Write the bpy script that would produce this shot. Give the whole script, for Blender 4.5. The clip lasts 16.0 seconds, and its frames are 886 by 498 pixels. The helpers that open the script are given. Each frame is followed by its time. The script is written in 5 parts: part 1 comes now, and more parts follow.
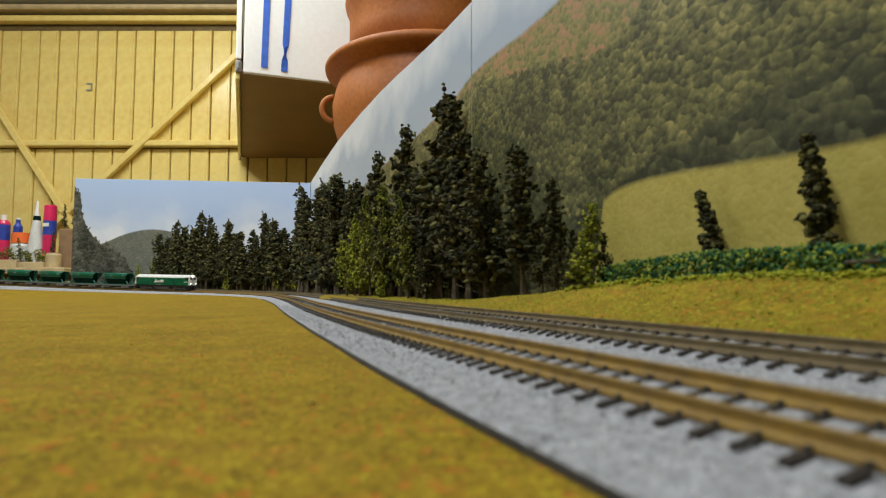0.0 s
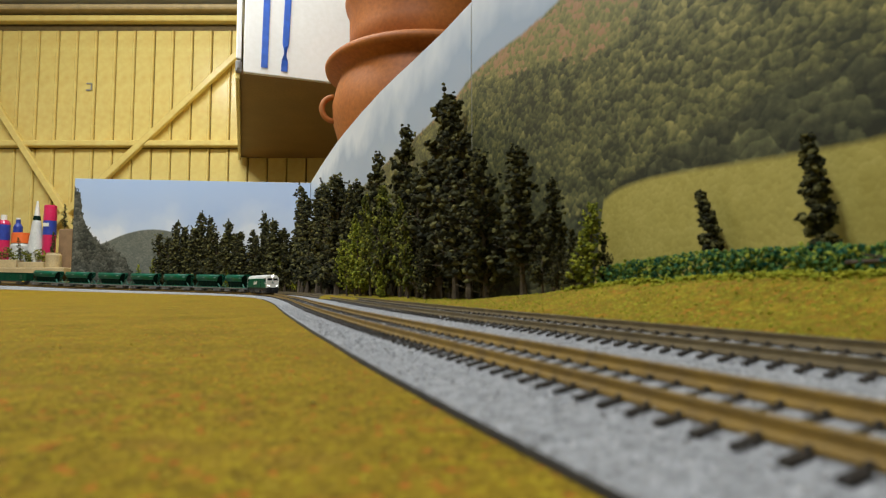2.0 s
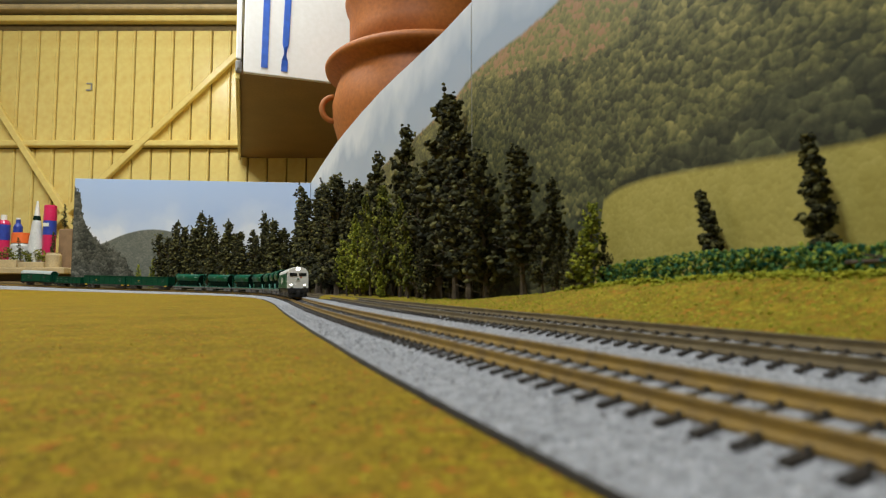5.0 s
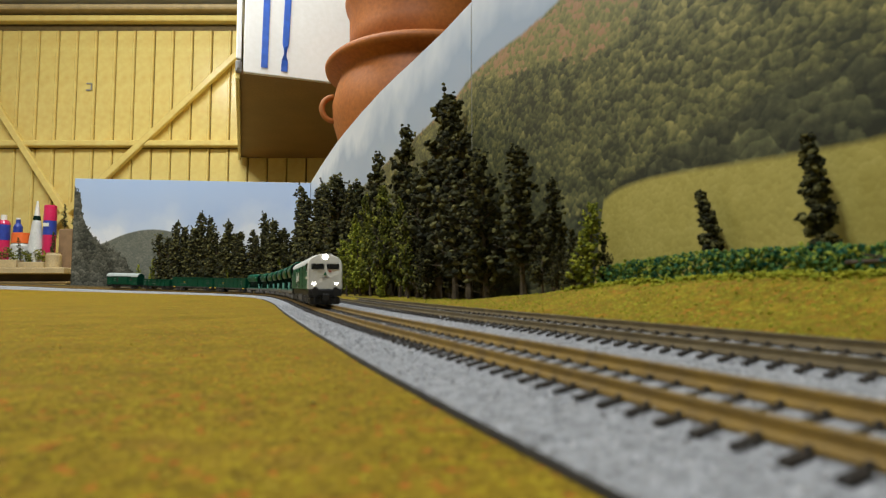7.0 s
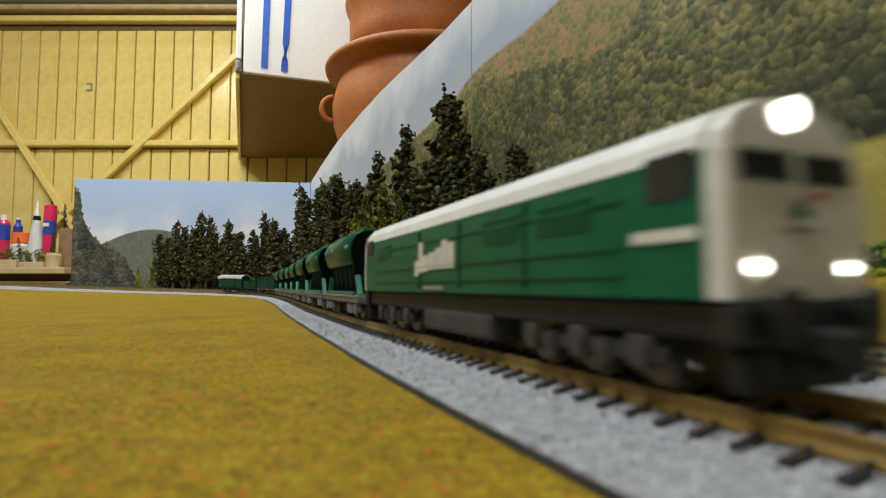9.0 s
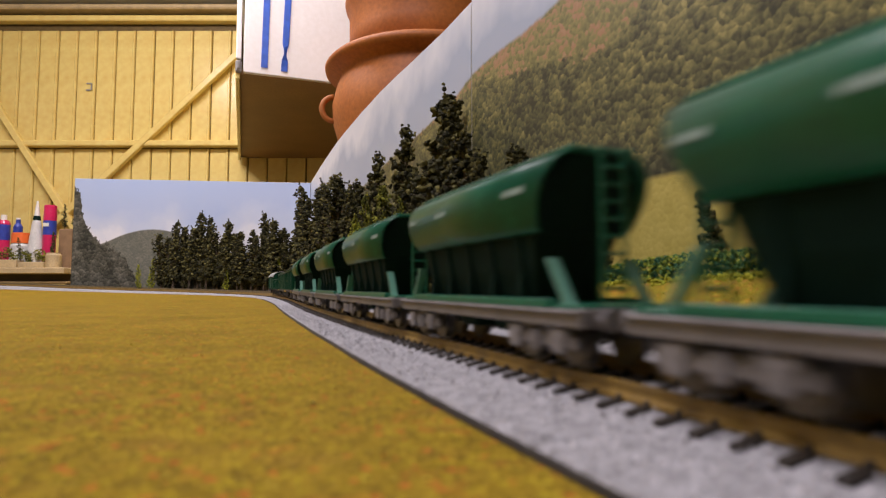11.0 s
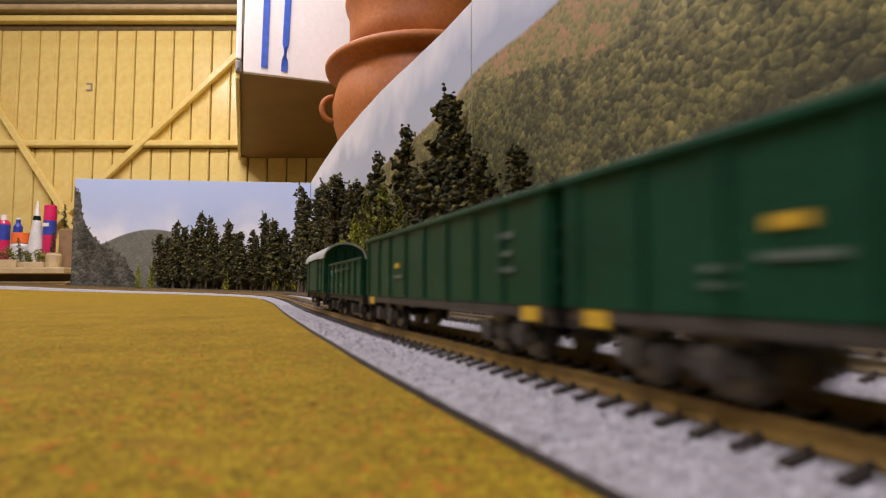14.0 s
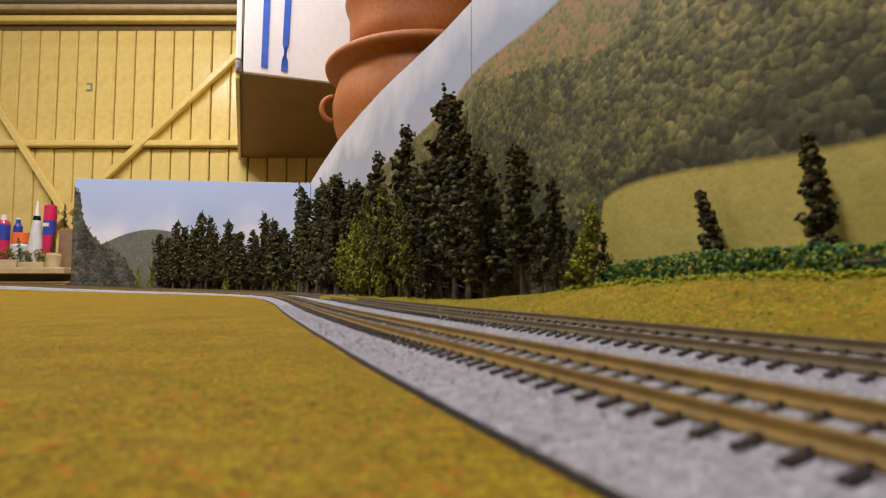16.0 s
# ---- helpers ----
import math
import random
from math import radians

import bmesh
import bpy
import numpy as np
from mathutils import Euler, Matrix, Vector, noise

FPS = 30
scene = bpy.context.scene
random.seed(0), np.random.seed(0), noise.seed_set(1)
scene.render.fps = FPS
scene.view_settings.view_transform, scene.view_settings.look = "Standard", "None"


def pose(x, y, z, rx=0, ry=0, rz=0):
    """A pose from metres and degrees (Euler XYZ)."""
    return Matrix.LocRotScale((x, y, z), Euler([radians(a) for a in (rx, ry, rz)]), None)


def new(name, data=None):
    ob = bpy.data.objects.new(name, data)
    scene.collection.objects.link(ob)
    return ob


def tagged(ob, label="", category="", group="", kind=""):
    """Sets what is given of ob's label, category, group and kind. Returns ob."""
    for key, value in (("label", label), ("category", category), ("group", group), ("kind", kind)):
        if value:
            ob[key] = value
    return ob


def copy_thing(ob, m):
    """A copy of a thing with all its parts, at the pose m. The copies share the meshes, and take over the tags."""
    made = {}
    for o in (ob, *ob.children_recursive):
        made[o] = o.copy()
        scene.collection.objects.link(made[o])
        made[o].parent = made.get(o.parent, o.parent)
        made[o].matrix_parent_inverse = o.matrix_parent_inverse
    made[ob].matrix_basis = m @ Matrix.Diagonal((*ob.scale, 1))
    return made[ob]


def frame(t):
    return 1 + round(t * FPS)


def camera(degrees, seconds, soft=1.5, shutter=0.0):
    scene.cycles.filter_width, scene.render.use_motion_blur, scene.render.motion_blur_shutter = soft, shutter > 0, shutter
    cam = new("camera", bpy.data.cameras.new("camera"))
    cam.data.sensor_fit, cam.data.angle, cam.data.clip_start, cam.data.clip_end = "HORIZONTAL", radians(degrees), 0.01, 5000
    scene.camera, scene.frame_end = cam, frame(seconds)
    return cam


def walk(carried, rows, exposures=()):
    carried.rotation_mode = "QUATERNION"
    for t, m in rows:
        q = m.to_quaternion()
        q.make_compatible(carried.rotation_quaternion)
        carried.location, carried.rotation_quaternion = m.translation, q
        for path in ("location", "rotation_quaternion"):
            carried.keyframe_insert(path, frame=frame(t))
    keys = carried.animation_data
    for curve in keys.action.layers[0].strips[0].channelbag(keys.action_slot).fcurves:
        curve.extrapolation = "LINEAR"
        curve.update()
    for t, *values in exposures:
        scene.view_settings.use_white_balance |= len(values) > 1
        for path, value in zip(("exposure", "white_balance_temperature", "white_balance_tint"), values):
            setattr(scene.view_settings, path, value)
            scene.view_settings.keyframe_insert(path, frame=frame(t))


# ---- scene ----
cam = camera(76.2, 16.0, soft=1.2, shutter=0.5)
cam.data.dof.use_dof = True
cam.data.dof.focus_distance = 2.2
cam.data.dof.aperture_fstop = 15.0
EYE = pose(0, 0, 0.030, 90 + 3.83, 0, -22.1)
walk(cam, [(0.0, EYE), (16.0, EYE)],
     exposures=[(0.0, -0.03, 6350, 10), (9.0, -0.03, 6350, 10), (11.3, 0.03, 6720, 34), (15.2, 0.03, 6720, 34), (16.0, -0.02, 6650, 26)])

# ---- light: plain room with fluorescent lamps under the ceiling ----
world = bpy.data.worlds.new("world")
scene.world = world
world.use_nodes = True
world.node_tree.nodes["Background"].inputs[0].default_value = (0.9, 0.92, 1.0, 1)
world.node_tree.nodes["Background"].inputs[1].default_value = 0.05


def area_lamp(name, m, sx, sy, watts, colour):
    d = bpy.data.lights.new(name, "AREA")
    d.shape, d.size, d.size_y, d.energy, d.color = "RECTANGLE", sx, sy, watts, colour
    ob = new(name, d)
    ob.matrix_world = m
    return ob


ROOM = pose(0, 0, 0, 0, 0, -22.1)
area_lamp("tube_lamp", ROOM @ pose(-1.3, 1.55, 1.88, 30, 0, 0), 1.5, 0.14, 40, (0.96, 1.0, 1.0))
area_lamp("tube_lamp", ROOM @ pose(-0.75, -0.15, 1.90, 0, 0, 60), 1.5, 0.14, 44, (0.96, 1.0, 1.0))


# ---- materials ----
def mat(name, colour, rough=0.6, dark=0.75, scale=40.0, fine=0.0, bump=0.0, metal=0.0, tint=None, glow=0.0, spec=0.5, rnd=0.0):
    """Two scales of variation between colour and colour * dark (or tint), with relief."""
    m = bpy.data.materials.new(name)
    m.use_nodes = True
    nt = m.node_tree
    N, L = nt.nodes, nt.links
    b = N["Principled BSDF"]
    b.inputs["Roughness"].default_value = rough
    b.inputs["Metallic"].default_value = metal
    b.inputs["Specular IOR Level"].default_value = spec
    tc = N.new("ShaderNodeTexCoord")
    n1 = N.new("ShaderNodeTexNoise")
    n1.inputs["Scale"].default_value = scale
    n1.inputs["Detail"].default_value = 6
    L.new(tc.outputs["Object"], n1.inputs["Vector"])
    r = N.new("ShaderNodeValToRGB")
    r.color_ramp.elements[0].position, r.color_ramp.elements[1].position = 0.32, 0.68
    c2 = tint or tuple(c * dark for c in colour)
    r.color_ramp.elements[0].color, r.color_ramp.elements[1].color = (*c2, 1), (*colour, 1)
    L.new(n1.outputs["Fac"], r.inputs["Fac"])
    out = r.outputs["Color"]
    n2 = N.new("ShaderNodeTexNoise")
    n2.inputs["Scale"].default_value = fine or scale * 9
    n2.inputs["Detail"].default_value = 3
    L.new(tc.outputs["Object"], n2.inputs["Vector"])
    mx = N.new("ShaderNodeMix")
    mx.data_type, mx.blend_type = "RGBA", "OVERLAY"
    mx.inputs[0].default_value = 0.35
    L.new(out, mx.inputs[6])
    L.new(n2.outputs["Fac"], mx.inputs[7])
    out = mx.outputs[2]
    if rnd:
        oi = N.new("ShaderNodeObjectInfo")
        ma = N.new("ShaderNodeMapRange")
        ma.inputs["To Min"].default_value, ma.inputs["To Max"].default_value = 1 - rnd, 1 + rnd
        L.new(oi.outputs["Random"], ma.inputs["Value"])
        hs = N.new("ShaderNodeHueSaturation")
        L.new(ma.outputs["Result"], hs.inputs["Value"])
        L.new(out, hs.inputs["Color"])
        out = hs.outputs["Color"]
    L.new(out, b.inputs["Base Color"])
    if bump:
        bp = N.new("ShaderNodeBump")
        bp.inputs["Strength"].default_value = bump
        bp.inputs["Distance"].default_value = 0.002
        L.new(n2.outputs["Fac"], bp.inputs["Height"])
        L.new(bp.outputs["Normal"], b.inputs["Normal"])
    if glow:
        b.inputs["Emission Color"].default_value = (*colour, 1)
        b.inputs["Emission Strength"].default_value = glow
    return m


M = {}
M["green"] = mat("green_paint", (0.001, 0.116, 0.052), 0.42, 0.78, 60, bump=0.02, spec=0.25)
M["green_dull"] = mat("green_wagon_paint", (0.003, 0.130, 0.072), 0.36, 0.75, 50, bump=0.03, spec=0.35)
# dark green, lowered further to carry the shade under the hoppers' side sheets
M["green_dark"] = mat("green_dark_paint_and_shade", (0.002, 0.018, 0.012), 0.8, 0.7, 50, spec=0.12)
M["green_deep"] = mat("deep_green_wagon_paint", (0.0005, 0.058, 0.029), 0.45, 0.75, 50, bump=0.03, spec=0.2)
M["white"] = mat("white_paint", (0.75, 0.73, 0.66), 0.4, 0.85, 40)
M["roof_white"] = mat("white_roof_paint", (0.72, 0.72, 0.68), 0.45, 0.85, 60)
M["stencil"] = mat("worn_stencil_paint", (0.11, 0.17, 0.145), 0.6, 0.45, 500)
M["faded_white"] = mat("faded_white_lettering", (0.22, 0.34, 0.29), 0.55, 0.6, 300)
# the end struts' bright reflection is put into this pale base colour
M["strut_glint"] = mat("pale_green_painted_glint", (0.10, 0.30, 0.23), 0.3, 0.8, 200)
M["van_roof"] = mat("pale_roof_paint", (0.40, 0.44, 0.42), 0.5, 0.85, 60)
M["black"] = mat("black_plastic", (0.014, 0.013, 0.012), 0.6, 0.6, 80)
M["glass_dark"] = mat("dark_window_glass", (0.015, 0.016, 0.015), 0.12, 0.8, 20)
M["bogie_brown"] = mat("dark_bogie_plastic", (0.055, 0.050, 0.044), 0.65, 0.6, 120)
M["grey_frame"] = mat("grey_frame_plastic", (0.23, 0.22, 0.22), 0.55, 0.7, 80)
M["wheel"] = mat("wheel_metal", (0.16, 0.15, 0.14), 0.4, 0.6, 200, metal=0.7)
M["yellow_mark"] = mat("yellow_marking", (0.65, 0.42, 0.03), 0.5, 0.8, 80)
M["red_mark"] = mat("red_marking", (0.5, 0.04, 0.02), 0.5, 0.8, 80)
M["lamp_glow"] = mat("headlight_glow", (1.0, 0.95, 0.82), 0.3, 1.0, 20, glow=10)
M["rail"] = mat("rail_side_rust", (0.27, 0.165, 0.028), 0.55, 0.6, 150, bump=0.1, tint=(0.17, 0.105, 0.026))
M["rail_dull"] = mat("dull_rail_rust", (0.155, 0.112, 0.048), 0.6, 0.6, 150, bump=0.1)
M["sleeper"] = mat("sleeper_plastic", (0.021, 0.015, 0.009), 0.7, 0.6, 300, rnd=0.3)
M["ballast"] = mat("grey_ballast", (0.45, 0.455, 0.475), 0.9, 0.6, 260, fine=1100, bump=0.9)
M["edge_dark"] = mat("dark_ballast_edge", (0.022, 0.017, 0.009), 0.9, 0.6, 200)
M["trunk"] = mat("pale_trunk", (0.16, 0.12, 0.075), 0.85, 0.4, 120, bump=0.4)
M["white_lacquer"] = mat("white_cabinet_lacquer", (0.86, 0.85, 0.80), 0.35, 0.95, 6)
M["brown_board"] = mat("brown_hardboard", (0.33, 0.185, 0.065), 0.55, 0.8, 5, fine=120, bump=0.05)
M["yellow_wall"] = mat("yellow_wall_paint", (0.80, 0.62, 0.20), 0.25, 0.9, 5, fine=25, bump=0.02, tint=(0.76, 0.58, 0.18))
M["groove"] = mat("dark_groove", (0.16, 0.105, 0.03), 0.7, 0.7, 30)
M["blue_tape"] = mat("blue_tape", (0.03, 0.13, 0.62), 0.45, 0.7, 40)
M["terracotta"] = mat("terracotta", (0.47, 0.155, 0.026), 0.6, 0.72, 7, fine=90, bump=0.15, tint=(0.36, 0.108, 0.020))
M["concrete"] = mat("grey_concrete", (0.30, 0.29, 0.27), 0.85, 0.8, 4)
M["plaster"] = mat("cream_plaster", (0.70, 0.66, 0.55), 0.85, 0.92, 4)
M["timber"] = mat("pale_timber", (0.55, 0.42, 0.22), 0.6, 0.75, 20)
M["timber_dark"] = mat("dark_timber", (0.09, 0.06, 0.035), 0.7, 0.7, 20)
M["paper_edge"] = mat("pale_board_edge", (0.72, 0.72, 0.68), 0.8, 0.9, 30)

M["tuft"] = mat("yellow_green_tuft", (0.36, 0.34, 0.03), 0.9, 0.6, 300, spec=0.1, tint=(0.20, 0.24, 0.02))
M["magenta"] = mat("magenta_gloss", (0.62, 0.02, 0.10), 0.3, 0.85, 20)
M["blue_label"] = mat("blue_label", (0.03, 0.06, 0.36), 0.4, 0.7, 60)
M["orange"] = mat("orange_plastic", (0.85, 0.16, 0.03), 0.4, 0.9, 20)
M["clear_white"] = mat("milky_plastic", (0.60, 0.60, 0.56), 0.35, 0.85, 20)
M["cardboard"] = mat("brown_cardboard", (0.28, 0.17, 0.08), 0.8, 0.8, 30)


def foliage_mat(name, a, b_, c):
    """Foam foliage; each clump differs."""
    m = mat(name, a, 0.85, 0.6, 500, bump=0.6, spec=0.2)
    nt = m.node_tree
    N, L = nt.nodes, nt.links
    geo = N.new("ShaderNodeNewGeometry")
    r = N.new("ShaderNodeValToRGB")
    r.color_ramp.elements[0].color, r.color_ramp.elements[1].color = (*a, 1), (*c, 1)
    e = r.color_ramp.elements.new(0.55)
    e.color = (*b_, 1)
    L.new(geo.outputs["Random Per Island"], r.inputs["Fac"])
    n = N.new("ShaderNodeTexNoise")
    n.inputs["Scale"].default_value = 600
    tc = N.new("ShaderNodeTexCoord")
    L.new(tc.outputs["Object"], n.inputs["Vector"])
    mx = N.new("ShaderNodeMix")
    mx.data_type, mx.blend_type = "RGBA", "OVERLAY"
    mx.inputs[0].default_value = 0.5
    L.new(r.outputs["Color"], mx.inputs[6])
    L.new(n.outputs["Fac"], mx.inputs[7])
    L.new(mx.outputs[2], N["Principled BSDF"].inputs["Base Color"])
    return m


M["ballast_stone"] = foliage_mat("grey_ballast_grain", (0.26, 0.265, 0.28), (0.48, 0.485, 0.50), (0.72, 0.72, 0.73))
M["turf_crumb"] = foliage_mat("turf_crumb", (0.30, 0.21, 0.025), (0.50, 0.38, 0.04), (0.58, 0.24, 0.04))
M["leaf_dark"] = foliage_mat("dark_green_foam", (0.017, 0.018, 0.008), (0.052, 0.052, 0.020), (0.175, 0.162, 0.052))
M["leaf_mid"] = foliage_mat("olive_green_foam", (0.042, 0.050, 0.010), (0.125, 0.138, 0.020), (0.33, 0.33, 0.040))
M["leaf_light"] = foliage_mat("light_green_foam", (0.09, 0.12, 0.014), (0.26, 0.29, 0.025), (0.48, 0.48, 0.05))
M["hedge"] = foliage_mat("blue_green_hedge_foam", (0.015, 0.105, 0.075), (0.12, 0.24, 0.05), (0.48, 0.52, 0.06))


def turf_mat(name, cols, scale):
    """Flock turf: speckles of several colours."""
    m = bpy.data.materials.new(name)
    m.use_nodes = True
    N, L = m.node_tree.nodes, m.node_tree.links
    b = N["Principled BSDF"]
    b.inputs["Roughness"].default_value = 0.95
    b.inputs["Specular IOR Level"].default_value = 0.15
    tc = N.new("ShaderNodeTexCoord")
    v = N.new("ShaderNodeTexVoronoi")
    v.inputs["Scale"].default_value = scale
    L.new(tc.outputs["Object"], v.inputs["Vector"])
    sep = N.new("ShaderNodeSeparateColor")
    L.new(v.outputs["Color"], sep.inputs["Color"])
    r = N.new("ShaderNodeValToRGB")
    r.color_ramp.interpolation = "CONSTANT"
    while len(r.color_ramp.elements) < len(cols):
        r.color_ramp.elements.new(0.5)
    for e, (p, c) in zip(r.color_ramp.elements, cols):
        e.position, e.color = p, (*c, 1)
    L.new(sep.outputs[0], r.inputs["Fac"])
    n = N.new("ShaderNodeTexNoise")
    n.inputs["Scale"].default_value = 14
    n.inputs["Detail"].default_value = 7
    L.new(tc.outputs["Object"], n.inputs["Vector"])
    mr = N.new("ShaderNodeMapRange")
    mr.inputs["From Min"].default_value, mr.inputs["From Max"].default_value = 0.3, 0.7
    mr.inputs["To Min"].default_value, mr.inputs["To Max"].default_value = 0.78, 1.15
    L.new(n.outputs["Fac"], mr.inputs["Value"])
    hs = N.new("ShaderNodeHueSaturation")
    L.new(r.outputs["Color"], hs.inputs["Color"])
    L.new(mr.outputs["Result"], hs.inputs["Value"])
    # soft brown, orange and yellow patches where the flock was sprinkled unevenly
    base = hs.outputs["Color"]
    for size, seed, lo, hi, tone, amount in ((55, 0, 0.54, 0.70, (0.20, 0.105, 0.018), 0.55), (75, 9, 0.55, 0.70, (0.38, 0.265, 0.02), 0.45), (130, 23, 0.60, 0.72, (0.42, 0.14, 0.02), 0.55), (9, 31, 0.50, 0.75, (0.27, 0.175, 0.02), 0.5)):
        mp = N.new("ShaderNodeMapping")
        mp.inputs["Location"].default_value = (seed, seed * 0.7, 0)
        L.new(tc.outputs["Object"], mp.inputs["Vector"])
        pn = N.new("ShaderNodeTexNoise")
        pn.inputs["Scale"].default_value, pn.inputs["Detail"].default_value = size, 3
        L.new(mp.outputs["Vector"], pn.inputs["Vector"])
        pr = N.new("ShaderNodeMapRange")
        pr.inputs["From Min"].default_value, pr.inputs["From Max"].default_value = lo, hi
        pr.inputs["To Min"].default_value, pr.inputs["To Max"].default_value = 0.0, amount
        L.new(pn.outputs["Fac"], pr.inputs["Value"])
        mx = N.new("ShaderNodeMix")
        mx.data_type = "RGBA"
        L.new(pr.outputs["Result"], mx.inputs[0])
        L.new(base, mx.inputs[6])
        mx.inputs[7].default_value = (*tone, 1)
        base = mx.outputs[2]
    L.new(base, b.inputs["Base Color"])
    bp = N.new("ShaderNodeBump")
    bp.inputs["Strength"].default_value, bp.inputs["Distance"].default_value = 0.7, 0.0012
    L.new(v.outputs["Distance"], bp.inputs["Height"])
    L.new(bp.outputs["Normal"], b.inputs["Normal"])
    return m


M["turf"] = turf_mat("ochre_turf", [(0.0, (0.230, 0.152, 0.009)), (0.35, (0.285, 0.192, 0.012)), (0.66, (0.180, 0.118, 0.009)),
                                    (0.84, (0.35, 0.265, 0.015)), (0.965, (0.46, 0.12, 0.02))], 620)
M["turf_green"] = turf_mat("yellow_green_turf", [(0.0, (0.22, 0.145, 0.012)), (0.35, (0.265, 0.205, 0.016)), (0.66, (0.185, 0.165, 0.012)),
                                                 (0.88, (0.33, 0.30, 0.025)), (0.97, (0.38, 0.18, 0.03))], 620)


# ---- mesh helpers ----
def mesh_of(bm, name, material):
    me = bpy.data.meshes.new(name)
    bm.normal_update()
    bm.to_mesh(me)
    bm.free()
    me.materials.append(material)
    return me


def part(name, bm, material, parent=None, label="", smooth=False, at=None):
    """One bmesh as one object, under a thing or a part where given."""
    me = mesh_of(bm, name, material)
    if smooth:
        for p in me.polygons:
            p.use_smooth = True
    ob = new(name, me)
    if parent:
        ob.parent = parent
    if at:
        ob.matrix_basis = at
    if label:
        ob["label"] = label
    return ob


def empty(name):
    ob = new(name)
    ob.empty_display_size = 0.02
    return ob


def box(bm, c, s, bevel=0.0, turn=None):
    """A box by centre and size, edges chamfered."""
    r = bmesh.ops.create_cube(bm, size=1.0)
    vs = r["verts"]
    bmesh.ops.scale(bm, vec=s, verts=vs)
    if bevel:
        es = list({e for v in vs for e in v.link_edges})
        k = bmesh.ops.bevel(bm, geom=es, offset=bevel, segments=1, affect="EDGES")
        vs = list({v for f in k["faces"] for v in f.verts} | {v for v in vs if v.is_valid})
    m = Matrix.Translation(c) @ (turn or Matrix())
    bmesh.ops.transform(bm, matrix=m, verts=vs)
    return vs


def boxes(*items, bevel=0.0):
    bm = bmesh.new()
    for c, s in items:
        box(bm, c, s, bevel)
    return bm


def rod(bm, a, b, r, n=8, r2=None):
    """A rod from a to b."""
    a, b = Vector(a), Vector(b)
    k = bmesh.ops.create_cone(bm, cap_ends=True, segments=n, radius1=r, radius2=r if r2 is None else r2, depth=(b - a).length)
    q = (b - a).to_track_quat("Z", "Y").to_matrix().to_4x4()
    bmesh.ops.transform(bm, matrix=Matrix.Translation((a + b) / 2) @ q, verts=k["verts"])


def loft(bm, rings, close=True, caps=True):
    """Skin over rings of equal length."""
    vs = [[bm.verts.new(p) for p in ring] for ring in rings]
    n = len(vs[0])
    for a, b in zip(vs, vs[1:]):
        for i in range(n if close else n - 1):
            j = (i + 1) % n
            bm.faces.new((a[i], a[j], b[j], b[i]))
    if caps:
        bm.faces.new(vs[0][::-1])
        bm.faces.new(vs[-1])
    bmesh.ops.recalc_face_normals(bm, faces=bm.faces[:])
    return vs


def turned(bm, profile, n=40):
    """A body turned about z from (radius, height) pairs."""
    loft(bm, [[(r * math.cos(2 * math.pi * i / n), r * math.sin(2 * math.pi * i / n), z) for i in range(n)] for r, z in profile])


# ---- plan of the line: control points x, y and rail height ----
LINE = [(-4.0, 4.20, 0.044), (-2.2, 3.25, 0.043), (-1.35, 2.93, 0.042), (-0.753, 2.626, 0.0408), (-0.488, 2.443, 0.030), (-0.25, 2.26, 0.0222),
        (-0.064, 2.098, 0.0170), (0.037, 1.981, 0.0138), (0.101, 1.858, 0.0118), (0.138, 1.692, 0.0107), (0.1475, 1.505, 0.0105), (0.1445, 1.322, 0.0105),
        (0.132, 1.0, 0.0105), (0.118, 0.80, 0.0105), (0.103, 0.55, 0.0105), (0.094, 0.30, 0.0105), (0.0925, 0.10, 0.0105), (0.0925, -0.5, 0.0105),
        (0.0925, -1.2, 0.0105), (0.0925, -1.99, 0.0105), (0.0925, -2.8, 0.0105)]


def spline(points, step=0.005):
    """Even steps along a smooth curve through the points."""
    P = np.array(points)
    dense = []
    for i in range(1, len(P) - 2):
        p0, p1, p2, p3 = P[i - 1:i + 3]
        t1 = np.linalg.norm(p1 - p0) ** 0.5
        t2 = t1 + np.linalg.norm(p2 - p1) ** 0.5
        t3 = t2 + np.linalg.norm(p3 - p2) ** 0.5
        for t in np.linspace(t1, t2, 60, endpoint=False):
            a1 = (t1 - t) / t1 * p0 + t / t1 * p1
            a2 = (t2 - t) / (t2 - t1) * p1 + (t - t1) / (t2 - t1) * p2
            a3 = (t3 - t) / (t3 - t2) * p2 + (t - t2) / (t3 - t2) * p3
            b1 = (t2 - t) / t2 * a1 + t / t2 * a2
            b2 = (t3 - t) / (t3 - t1) * a2 + (t - t1) / (t3 - t1) * a3
            dense.append((t2 - t) / (t2 - t1) * b1 + (t - t1) / (t2 - t1) * b2)
    dense = np.array(dense)
    for k in range(60):
        dense[1:-1] = 0.25 * dense[:-2] + 0.5 * dense[1:-1] + 0.25 * dense[2:]
    d = np.r_[0, np.cumsum(np.linalg.norm(np.diff(dense, axis=0), axis=1))]
    s = np.arange(0, d[-1], step)
    return np.stack([np.interp(s, d, dense[:, k]) for k in range(3)], axis=1), step


TRACK, STEP = spline(LINE)


def at_s(line, s):
    i = s / STEP
    k = np.arange(len(line))
    return np.array([np.interp(i, k, line[:, j]) for j in range(3)])


def offset_line(line, side, dz=0.0):
    """The line moved sideways; positive is to the right hand of a train that comes along."""
    t = np.gradient(line, axis=0)
    t /= np.linalg.norm(t[:, :2], axis=1)[:, None]
    out = line.copy()
    out[:, 0] += -t[:, 1] * -side
    out[:, 1] += t[:, 0] * -side
    out[:, 2] += dz
    return out


